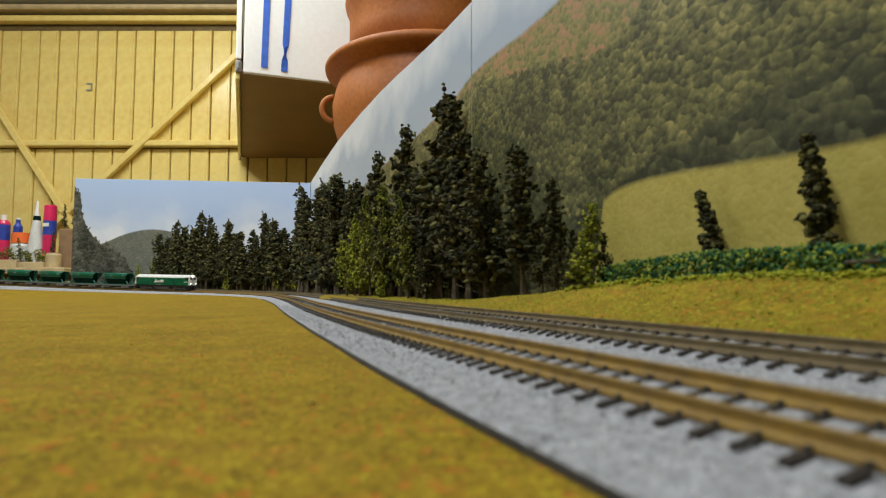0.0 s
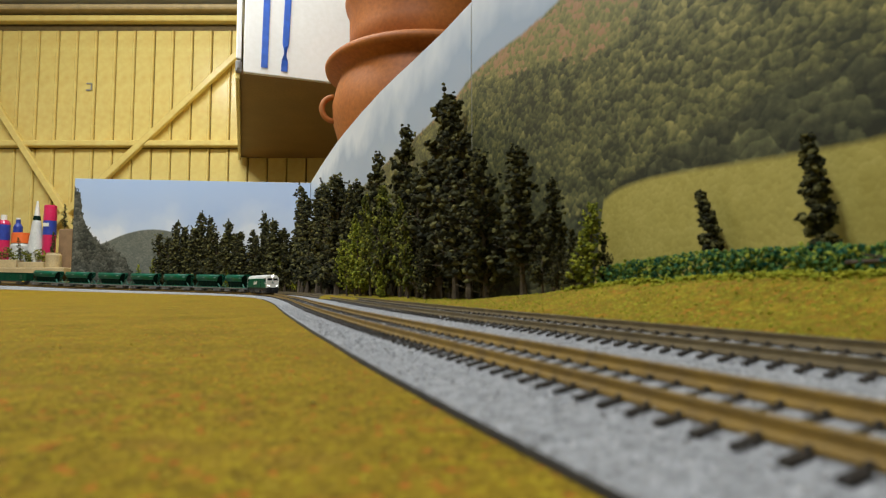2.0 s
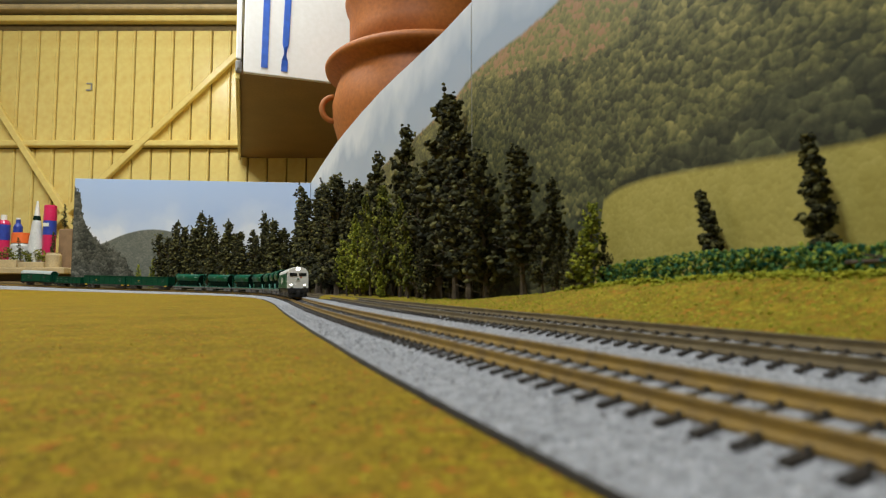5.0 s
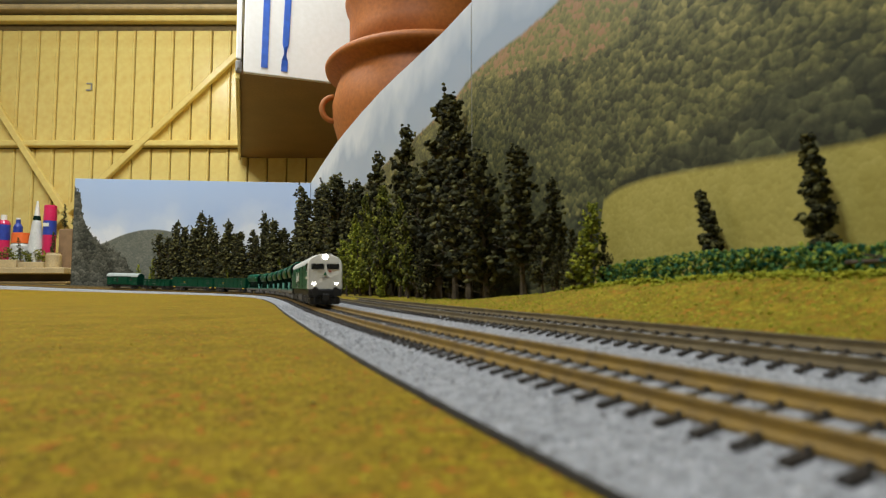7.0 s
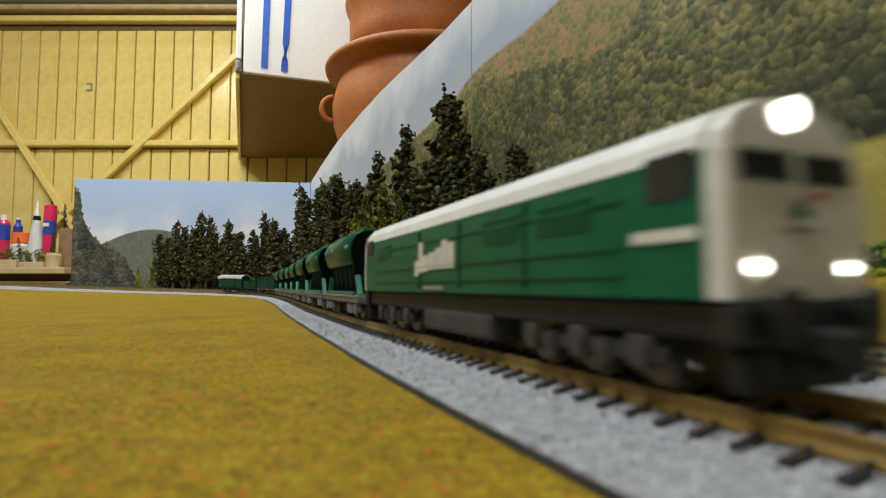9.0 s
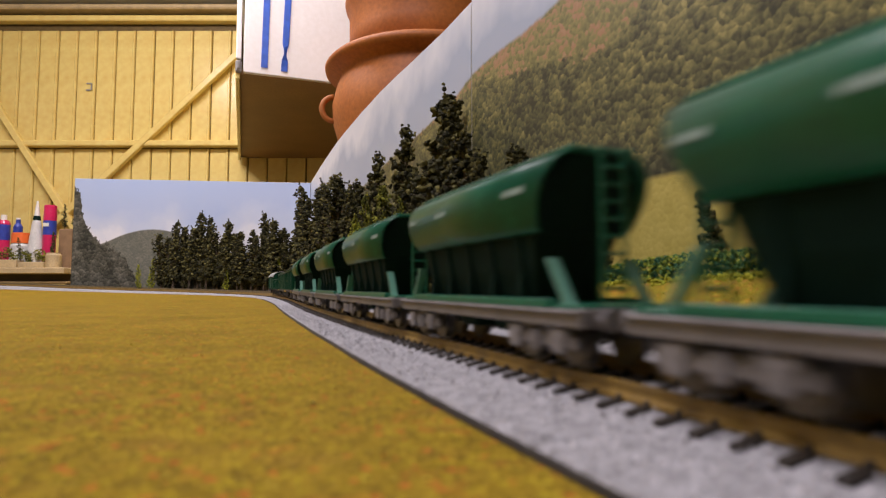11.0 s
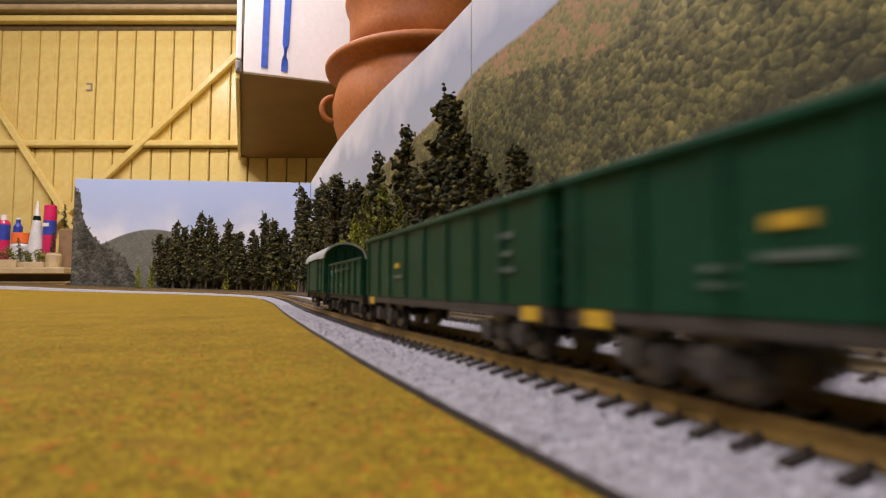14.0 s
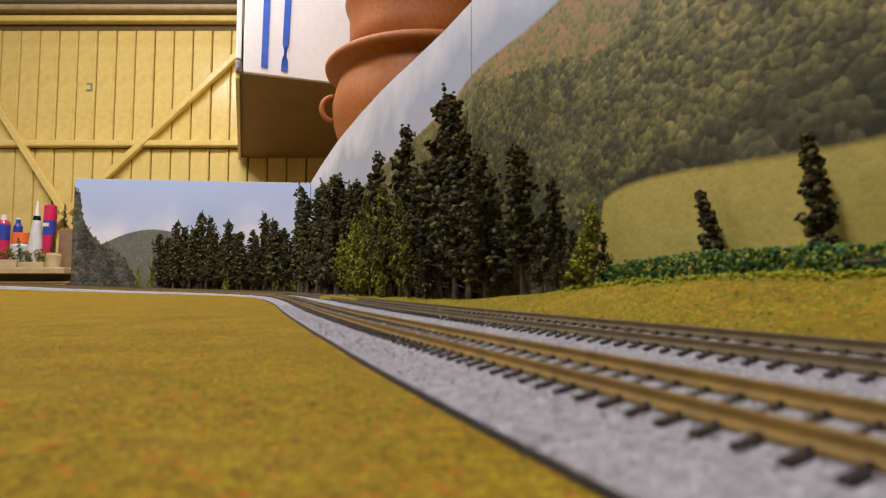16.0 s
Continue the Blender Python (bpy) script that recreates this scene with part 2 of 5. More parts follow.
TRACK_2 = offset_line(TRACK, -0.0725, 0.0028)


def shoulder(y):
    """How much narrower the ballast shoulder beside the turf is, at a distance along the layout."""
    return float(np.interp(y, [0.06, 0.12, 0.20, 0.30, 0.50, 0.80, 1.20, 1.50], [0.0, 0.0, 0.0012, 0.0038, 0.0058, 0.0055, 0.0025, 0.0]))


def ribbon(bm, line, profile, skip=1, edge=None):
    """A bar of the given (sideways, up) profile along a line; what lies beyond 'edge' follows the shoulder."""
    t = np.gradient(line, axis=0)
    t /= np.linalg.norm(t[:, :2], axis=1)[:, None]
    rings = []
    for i in range(0, len(line), skip):
        x, y, z = line[i]
        k = shoulder(y) if edge is not None and x > 0 else 0.0
        rings.append([(x - t[i, 1] * v, y + t[i, 0] * v, z + w) for v, w in [(u + k if edge is not None and u < edge else u, w) for u, w in profile]])
    loft(bm, rings)


def ground_z(x, y):
    """The turf's height: level before the camera, rising along the far line."""
    return 0.0 if y < 1.70 else 0.0245 * ((min(y, 2.68) - 1.70) / 0.926) ** 1.8


# ---- printed landscapes on the backdrop boards ----
def photo_mat(name, origin, along, span, layers, sky):
    """A printed landscape. layers, from back to front: (skyline as (along, height) pairs, roughness of the skyline, dark, mid, light colours, crown size)."""
    m = bpy.data.materials.new(name)
    m.use_nodes = True
    N, L = m.node_tree.nodes, m.node_tree.links
    b = N["Principled BSDF"]
    b.inputs["Roughness"].default_value = 0.42
    b.inputs["Specular IOR Level"].default_value = 0.35
    geo = N.new("ShaderNodeNewGeometry")
    off = N.new("ShaderNodeVectorMath")
    off.operation = "SUBTRACT"
    off.inputs[1].default_value = origin
    L.new(geo.outputs["Position"], off.inputs[0])
    dot = N.new("ShaderNodeVectorMath")
    dot.operation = "DOT_PRODUCT"
    dot.inputs[1].default_value = along
    L.new(off.outputs["Vector"], dot.inputs[0])
    sep = N.new("ShaderNodeSeparateXYZ")
    L.new(geo.outputs["Position"], sep.inputs[0])
    flat = N.new("ShaderNodeCombineXYZ")
    L.new(dot.outputs["Value"], flat.inputs[0])
    L.new(sep.outputs["Z"], flat.inputs[1])
    unit = N.new("ShaderNodeMath")
    unit.operation = "DIVIDE"
    unit.inputs[1].default_value = span
    L.new(dot.outputs["Value"], unit.inputs[0])

    def math_node(op, a, c):
        n = N.new("ShaderNodeMath")
        n.operation = op
        for i, v in enumerate((a, c)):
            if isinstance(v, (int, float)):
                n.inputs[i].default_value = v
            else:
                L.new(v, n.inputs[i])
        return n.outputs[0]

    def noise_node(scale, detail=5):
        n = N.new("ShaderNodeTexNoise")
        n.inputs["Scale"].default_value, n.inputs["Detail"].default_value = scale, detail
        L.new(flat.outputs[0], n.inputs["Vector"])
        return n.outputs["Fac"]

    def ramp(fac, *stops):
        r = N.new("ShaderNodeValToRGB")
        while len(r.color_ramp.elements) < len(stops):
            r.color_ramp.elements.new(0.5)
        for e, (p, c) in zip(r.color_ramp.elements, stops):
            e.position, e.color = p, (*c, 1)
        L.new(fac, r.inputs["Fac"])
        return r.outputs["Color"]

    def mix(fac, a, c, blend="MIX"):
        n = N.new("ShaderNodeMix")
        n.data_type, n.blend_type = "RGBA", blend
        if isinstance(fac, float):
            n.inputs[0].default_value = fac
        else:
            L.new(fac, n.inputs[0])
        L.new(a, n.inputs[6])
        L.new(c, n.inputs[7])
        return n.outputs[2]

    hgt = math_node("MULTIPLY", sep.outputs["Z"], 2.0)
    clouds = noise_node(5.0, 4)
    lift = math_node("ADD", hgt, math_node("MULTIPLY", math_node("SUBTRACT", clouds, 0.5), 0.55))
    colour = ramp(lift, *sky)
    for line, jag, size, lum, stops in layers:
        fc = N.new("ShaderNodeFloatCurve")
        cu = fc.mapping.curves[0]
        pts = [(q / span, h * 2) for q, h in line]
        while len(cu.points) < len(pts):
            cu.points.new(0.5, 0.5)
        for p, q in zip(cu.points, pts):
            p.location = q
            p.handle_type = "AUTO_CLAMPED"
        fc.mapping.use_clip = False
        fc.mapping.update()
        L.new(unit.outputs[0], fc.inputs["Value"])
        edge = math_node("ADD", fc.outputs[0], math_node("MULTIPLY", math_node("SUBTRACT", noise_node(0.6 / size, 5), 0.5), jag))
        mask = math_node("MULTIPLY", math_node("SUBTRACT", edge, hgt), 110.0)
        cl = N.new("ShaderNodeClamp")
        L.new(mask, cl.inputs["Value"])
        # crowns: cells lit from above, broken up at two scales
        warp = N.new("ShaderNodeMix")
        warp.data_type, warp.blend_type = "RGBA", "LINEAR_LIGHT"
        warp.inputs[0].default_value = size * 0.8
        nz = N.new("ShaderNodeTexNoise")
        nz.inputs["Scale"].default_value, nz.inputs["Detail"].default_value = 0.6 / size, 4
        L.new(flat.outputs[0], nz.inputs["Vector"])
        L.new(flat.outputs[0], warp.inputs[6])
        L.new(nz.outputs["Color"], warp.inputs[7])
        vo = N.new("ShaderNodeTexVoronoi")
        vo.feature = "SMOOTH_F1"
        vo.inputs["Smoothness"].default_value = 0.3
        vo.inputs["Scale"].default_value = 1.0 / size
        L.new(warp.outputs[2], vo.inputs["Vector"])
        vs = N.new("ShaderNodeSeparateColor")
        L.new(vo.outputs["Color"], vs.inputs["Color"])
        big = N.new("ShaderNodeTexVoronoi")
        big.feature = "SMOOTH_F1"
        big.inputs["Smoothness"].default_value = 0.8
        big.inputs["Scale"].default_value = 0.40 / size
        L.new(warp.outputs[2], big.inputs["Vector"])
        bs = N.new("ShaderNodeSeparateColor")
        L.new(big.outputs["Color"], bs.inputs["Color"])

        def lit_from_above(v, k):
            d = N.new("ShaderNodeVectorMath")
            d.operation = "SUBTRACT"
            L.new(warp.outputs[2], d.inputs[0])
            L.new(v.outputs["Position"], d.inputs[1])
            q = N.new("ShaderNodeSeparateXYZ")
            L.new(d.outputs["Vector"], q.inputs[0])
            return math_node("MULTIPLY", q.outputs["Y"], k)

        tone = math_node("ADD", 0.17, math_node("MULTIPLY", vs.outputs[0], 0.36))
        tone = math_node("ADD", tone, lit_from_above(vo, 0.34 / size))
        tone = math_node("ADD", tone, lit_from_above(big, 0.03 / size))
        tone = math_node("ADD", tone, math_node("MULTIPLY", math_node("SUBTRACT", bs.outputs[1], 0.5), 0.34))
        tone = math_node("ADD", tone, math_node("MULTIPLY", math_node("SUBTRACT", noise_node(1.5 / size, 6), 0.5), 0.80))
        tone = math_node("ADD", tone, math_node("MULTIPLY", math_node("SUBTRACT", noise_node(5.5, 4), 0.5), lum))
        colour = mix(cl.outputs[0], colour, ramp(tone, *stops))
    L.new(colour, b.inputs["Base Color"])
    return m


SKY = [(0.35, (0.68, 0.71, 0.76)), (0.55, (0.42, 0.48, 0.58)), (0.70, (0.37, 0.45, 0.57)), (0.82, (0.66, 0.70, 0.76)), (0.95, (0.60, 0.66, 0.75))]
FOREST = [(0.06, (0.042, 0.045, 0.026)), (0.34, (0.100, 0.102, 0.046)), (0.58, (0.190, 0.180, 0.068)), (0.9, (0.37, 0.325, 0.12))]
FRONT_WOOD = [(0.10, (0.030, 0.032, 0.020)), (0.38, (0.072, 0.076, 0.040)), (0.62, (0.125, 0.128, 0.060)), (0.95, (0.30, 0.285, 0.11))]
RUST = [(0.1, (0.15, 0.15, 0.06)), (0.42, (0.26, 0.24, 0.09)), (0.56, (0.38, 0.21, 0.115)), (0.9, (0.42, 0.27, 0.15))]
MEADOW = [(0.0, (0.38, 0.32, 0.075)), (0.5, (0.45, 0.38, 0.10)), (1.0, (0.52, 0.45, 0.14))]
M["photo_hill"] = photo_mat("printed_hillside", (0.3, -1.6, 0), (0, 1, 0), 3.6, [
    ([(0, 0.30), (1.6, 0.36), (1.95, 0.36), (2.034, 0.308), (2.112, 0.303), (2.171, 0.305), (2.232, 0.303), (2.306, 0.290), (2.45, 0.28), (2.72, 0.27), (2.93, 0.25), (3.3, 0.22), (3.6, 0.21)], 0.012, 0.007, 1.1, RUST),
    ([(0, 0.20), (1.6, 0.30), (1.90, 0.275), (1.942, 0.243), (1.975, 0.233), (2.03, 0.242), (2.09, 0.257), (2.15, 0.268), (2.22, 0.290), (2.306, 0.284), (2.45, 0.277), (2.72, 0.268), (2.93, 0.248), (3.3, 0.21), (3.6, 0.20)], 0.07, 0.0062, 1.0, FOREST),
    ([(0, 0.16), (1.6, 0.158), (1.767, 0.150), (1.854, 0.143), (1.90, 0.132), (1.94, 0.122), (1.99, 0.106), (2.06, 0.088), (2.16, 0.055), (2.3, 0.0), (2.7, -0.1), (3.6, -0.1)], 0.055, 0.0090, 0.8, FRONT_WOOD),
    ([(0, 0.10), (1.6, 0.104), (1.769, 0.105), (1.804, 0.106), (1.854, 0.109), (1.928, 0.113), (1.975, 0.108), (1.99, 0.09), (2.01, 0.0), (2.4, -0.1), (3.6, -0.1)], 0.004, 0.004, 0.25, MEADOW)], SKY)
B_ANGLE, B_S = 150.06, 1.067
B_DIR = (math.cos(radians(B_ANGLE)), math.sin(radians(B_ANGLE)), 0)
SKY_2 = [(0.40, (0.76, 0.77, 0.79)), (0.49, (0.54, 0.61, 0.73)), (0.66, (0.42, 0.52, 0.71)), (0.95, (0.38, 0.50, 0.72))]
GREY_HILL = [(0.1, (0.12, 0.128, 0.105)), (0.5, (0.17, 0.175, 0.14)), (0.9, (0.23, 0.225, 0.175))]
DARK_WOOD = [(0.05, (0.022, 0.024, 0.018)), (0.45, (0.085, 0.086, 0.066)), (0.9, (0.21, 0.20, 0.16))]
VALLEY = [
    ([(0, 0.15), (0.256, 0.150), (0.418, 0.198), (0.495, 0.225), (0.594, 0.239), (0.683, 0.227), (0.772, 0.195), (0.905, 0.15)], 0.006, 0.007, 0.3, GREY_HILL),
    ([(0, 0.0), (0.60, 0.0), (0.642, 0.05), (0.666, 0.09), (0.737, 0.17), (0.80, 0.20), (0.829, 0.225), (0.870, 0.30), (0.888, 0.39), (0.905, 0.40)], 0.22, 0.0125, 0.6, DARK_WOOD)]
M["photo_valley"] = photo_mat("printed_valley", (0.325, 2.1, 0), B_DIR, 0.905 * B_S, [([(a * B_S, h * 1.05) for a, h in ln], *rest) for ln, *rest in VALLEY], SKY_2)


# ---- room: floor, walls, ceiling; the yellow wall stands square to the view ----
FLOOR_Z, CEIL_Z = -0.95, 1.95


def room_part(name, c, s, material, kind="structure"):
    bm = bmesh.new()
    box(bm, c, s, 0.002)
    ob = part(name, bm, material, at=ROOM)
    return tagged(ob, kind=kind)


tagged(room_part("floor", (-0.3, 0.4, FLOOR_Z - 0.05), (6.4, 6.4, 0.1), M["concrete"]), "grey concrete floor of the room")
tagged(room_part("ceiling", (-0.3, 0.4, CEIL_Z + 0.05), (6.4, 6.4, 0.1), M["plaster"]), "plain pale ceiling")
tagged(room_part("wall_south", (-0.3, -2.85, 0.5), (6.2, 0.1, 2.9), M["plaster"]), "plain cream wall")
tagged(room_part("wall_east", (2.85, 0.4, 0.5), (0.1, 6.2, 2.9), M["plaster"]), "plain cream wall")
tagged(room_part("wall_west", (-3.45, 0.4, 0.5), (0.1, 6.2, 2.9), M["plaster"]), "plain cream wall")


def yellow_wall():
    """Boarded wall with narrow grooves, rails and diagonal braces."""
    w = tagged(room_part("wall_north", (-0.3, 3.40, 0.5), (6.2, 0.08, 2.9), M["groove"]), "yellow painted boarded wall with rails and braces")
    pitch, y = 0.1165, 3.355
    x = -3.38
    k = 0
    while x < 2.75:
        for z0, z1 in ((FLOOR_Z + 0.01, 0.855), (0.895, 1.585)):
            bm = bmesh.new()
            wd = pitch - 0.006
            zc, h = (z0 + z1) / 2, z1 - z0
            # a board with a rolled lip along one side
            ring = lambda z: [(-wd / 2, 0.0, z), (-wd / 2, -0.010, z), (-wd / 2 + 0.004, -0.014, z), (wd / 2 - 0.016, -0.014, z),
                              (wd / 2 - 0.011, -0.019, z), (wd / 2 - 0.003, -0.019, z), (wd / 2, -0.012, z), (wd / 2, 0.0, z)]
            loft(bm, [ring(-h / 2), ring(h / 2)])
            part("board", bm, M["yellow_wall"], w, at=pose(x + wd / 2, y + 0.004 + 0.0015 * math.sin(k * 2.3), zc))
        x += pitch
        k += 1
    for z, h, d in ((0.880, 0.036, 0.07), (1.645, 0.035, 0.06)):
        bm = bmesh.new()
        box(bm, (-0.3, y - 0.03, z), (6.1, d, h), 0.006)
        part("rail", bm, M["yellow_wall"], w)
    for a, b in (((-2.69, 0.0), (-1.205, 1.446)), ((-1.91, 0.0), (-2.80, 1.32))):
        bm = bmesh.new()
        dx, dz = b[0] - a[0], b[1] - a[1]
        box(bm, ((a[0] + b[0]) / 2, y - 0.055, (a[1] + b[1]) / 2), (math.hypot(dx, dz), 0.034, 0.038), 0.004, pose(0, 0, 0, 0, -math.degrees(math.atan2(dz, dx)), 0))
        part("brace", bm, M["yellow_wall"], w)
    bm = bmesh.new()
    box(bm, (-0.3, y - 0.05, 1.70), (6.1, 0.09, 0.03), 0.008)
    part("track_rail", bm, M["timber"], w, "pale rail above the boards")
    bm = bmesh.new()
    box(bm, (-0.3, y - 0.10, 1.80), (6.1, 0.16, 0.12), 0.008)
    part("beam", bm, M["white_lacquer"], w, "white beam above the boards")
    for c, s in (((-2.137, y - 0.018, 1.255), (0.030, 0.003, 0.008)), ((-2.122, y - 0.018, 1.235), (0.008, 0.003, 0.040)), ((-2.14, y - 0.018, 1.215), (0.026, 0.003, 0.008))):
        bm = bmesh.new()
        box(bm, c, s)
        part("pencil_mark", bm, M["concrete"], w)


yellow_wall()

# ---- layout table, turf, backdrop boards ----
bm = bmesh.new()
box(bm, (-0.82, 0.65, -0.06), (2.26, 5.3, 0.08), 0.004)
TABLE = tagged(part("baseboard_table", bm, M["timber"]), "flat timber baseboard carrying the model railway", "table")
for x in (-1.85, 0.22):
    for y in (-1.9, 0.6, 3.1):
        bm = bmesh.new()
        box(bm, (x, y, (FLOOR_Z - 0.10) / 2), (0.07, 0.07, -FLOOR_Z - 0.10), 0.004)
        part("leg", bm, M["timber"], TABLE)


def smooth01(v):
    v = min(1.0, max(0.0, v))
    return v * v * (3 - 2 * v)


def turf_height(x, y):
    z = ground_z(x, y)
    h = 0.0020 + 0.0200 * (1 - smooth01((y - 0.20) / 0.42))
    z += 0.0115 * smooth01((x - 0.180) / 0.02) * (1 - smooth01((y - 1.1) / 0.4)) + h * smooth01((x - 0.195) / 0.07) * (1 - smooth01((y - 1.1) / 0.4))
    return z + 0.0011 * noise.noise((x * 28, y * 28, 0)) * (1 if x > 0.19 else 0.45)


def sheet(name, xs, ys, material, fn):
    bm = bmesh.new()
    rows = [[bm.verts.new((x, y, fn(x, y))) for x in xs] for y in ys]
    for a, b in zip(rows, rows[1:]):
        for i in range(len(xs) - 1):
            bm.faces.new((a[i], a[i + 1], b[i + 1], b[i]))
    return part(name, bm, material, smooth=True)


xs = [-1.94, -1.6, -1.3] + [-1.1 + 0.05 * i for i in range(24)] + [0.10 + 0.009 * i for i in range(9)]
ys = [-2.0, -1.4, -1.0, -0.7] + [-0.5 + 0.04 * i for i in range(50)] + [1.5 + 0.06 * i for i in range(30)]
tagged(sheet("ground", xs, ys, M["turf"], turf_height), "ochre flock turf on the flat layout", kind="structure")
xs = [0.192 + 0.0045 * i for i in range(25)]
ys = [-1.2, -0.8, -0.5] + [-0.3 + 0.012 * i for i in range(120)]
tagged(sheet("grass_bank", xs, ys, M["turf_green"], lambda x, y: turf_height(x, y) + 0.002 * smooth01((x - 0.194) / 0.01) - 0.003 * (1 - smooth01((x - 0.192) / 0.006))), "yellow-green flock bank rising from track to hedge", kind="structure")


def backdrop(name, a, b, z0, tops, thick, material, label):
    """An upright board from a to b, its print on the room side, with pale cut edges; tops: (share of its length, height) along the upper edge."""
    th = empty(name)
    a, b = Vector((*a, 0)), Vector((*b, 0))
    d = (b - a).normalized()
    n = Vector((d.y, -d.x, 0))
    if n.dot(Vector((-0.5, 0.3, 0)) - a) < 0:
        n = -n
    low, up = Vector((0, 0, z0)), Vector((0, 0, 1))
    at = [(a.lerp(b, f), h) for f, h in tops]
    bm = bmesh.new()
    loft(bm, [[p - n * 0.0006 + low, p - n * thick + low, p - n * thick + up * h, p - n * 0.0006 + up * h] for p, h in at])
    part("board", bm, M["paper_edge"], th, "pale board with cut edges")
    bm = bmesh.new()
    cols = [(bm.verts.new(p + low), bm.verts.new(p + up * (h - 0.0008))) for p, h in at]
    for (p0, p1), (q0, q1) in zip(cols, cols[1:]):
        f = bm.faces.new((p0, q0, q1, p1))
        f.normal_update()
        if f.normal.dot(n) < 0:
            f.normal_flip()
    part("print", bm, material, th)
    return tagged(th, label, "backdrop board", "backdrop boards")


# the upper edge of the middle board is cut in a shallow arch
ARCH = [(0.0, 0.398), (0.07, 0.402), (0.168, 0.413), (0.24, 0.422), (0.315, 0.430), (0.45, 0.4375), (0.56, 0.4405), (0.644, 0.4405), (0.75, 0.4355), (0.85, 0.4285), (0.93, 0.4215), (1.0, 0.4145)]
backdrop("backdrop_board", (0.3, 0.6425), (0.325, 2.1), 0.001, ARCH, 0.006, M["photo_hill"], "printed backdrop board of a wooded hillside under a pale sky")
backdrop("backdrop_board", (0.3, -1.2), (0.3, 0.6405), 0.001, [(0.0, 0.420), (1.0, 0.402)], 0.006, M["photo_hill"], "printed backdrop board of a wooded hillside with meadow")
backdrop("backdrop_board", (0.3235, 2.1), (0.3235 + B_DIR[0] * 0.966, 2.1 + B_DIR[1] * 0.966), 0.002, [(0.0, 0.4135), (1.0, 0.456)], 0.005, M["photo_valley"], "printed backdrop board of a forest valley under blue sky")

# ---- cabinet, tape, pots ----


def cabinet():
    """A long wall cabinet hung high, seen from below."""
    th = empty("wall_cabinet")
    th.matrix_basis = ROOM @ pose(-0.735, 2.0, 0.80, 0, 0, 19.5)
    w, d, h = 0.62, 1.40, 0.55
    bm = bmesh.new()
    box(bm, (w / 2, d / 2, 0.008), (w, d, 0.016), 0.002)
    part("underside", bm, M["brown_board"], th, "brown hardboard underside")
    bm = bmesh.new()
    box(bm, (w / 2 + 0.005, -0.010, h / 2), (w - 0.012, 0.018, h - 0.002), 0.003)
    part("front_panel", bm, M["white_lacquer"], th, "white front panel")
    bm = bmesh.new()
    box(bm, (-0.006, -0.004, h / 2 + 0.025), (0.018, 0.022, h - 0.05), 0.003)
    part("edge_strip", bm, M["white_lacquer"], th, "white upright edge strip")
    bm = bmesh.new()
    box(bm, (-0.006, -0.006, 0.024), (0.022, 0.020, 0.044), 0.005)
    box(bm, (-0.006, -0.014, 0.026), (0.012, 0.012, 0.028), 0.003)
    part("corner_bracket", bm, M["concrete"], th, "grey metal corner bracket")
    bm = bmesh.new()
    box(bm, (-0.008, d / 2, h / 2 - 0.02), (0.016, d, h), 0.003)
    part("side_panel", bm, M["yellow_wall"], th, "yellow painted side panel")
    bm = bmesh.new()
    box(bm, (w / 2, d / 2, h - 0.008), (w, d, 0.016), 0.002)
    box(bm, (w - 0.008, d / 2, h / 2), (0.016, d, h), 0.002)
    box(bm, (w / 2, d - 0.008, h / 2), (w, 0.016, h), 0.002)
    part("carcass", bm, M["white_lacquer"], th)
    tagged(th, "long white wall cabinet with brown underside, hung high", "cabinet")
    for x0, x1, zt, twist in ((0.092, 0.082, 0.026, 0.0), (0.170, 0.152, 0.02, 1.0)):
        bm = bmesh.new()
        rings = []
        for i in range(25):
            f = i / 24
            z = zt + f * 0.5
            x = x1 + (x0 - x1) * f
            a = twist * 1.3 * math.exp(-((f - 0.14) / 0.05) ** 2)
            hw = 0.0115
            c, s = math.cos(a) * hw, math.sin(a) * hw * 0.6
            rings.append([(x - c, -0.0215 - abs(s), z), (x + c, -0.0215 + s * 0.1, z), (x + c, -0.0222 + s * 0.1, z), (x - c, -0.0225 - abs(s), z)])
        loft(bm, rings)
        ob = part("tape_strip", bm, M["blue_tape"])
        ob.matrix_basis = th.matrix_basis
        tagged(ob, "strip of blue masking tape stuck on the white cabinet", "tape", "tape strips")


cabinet()


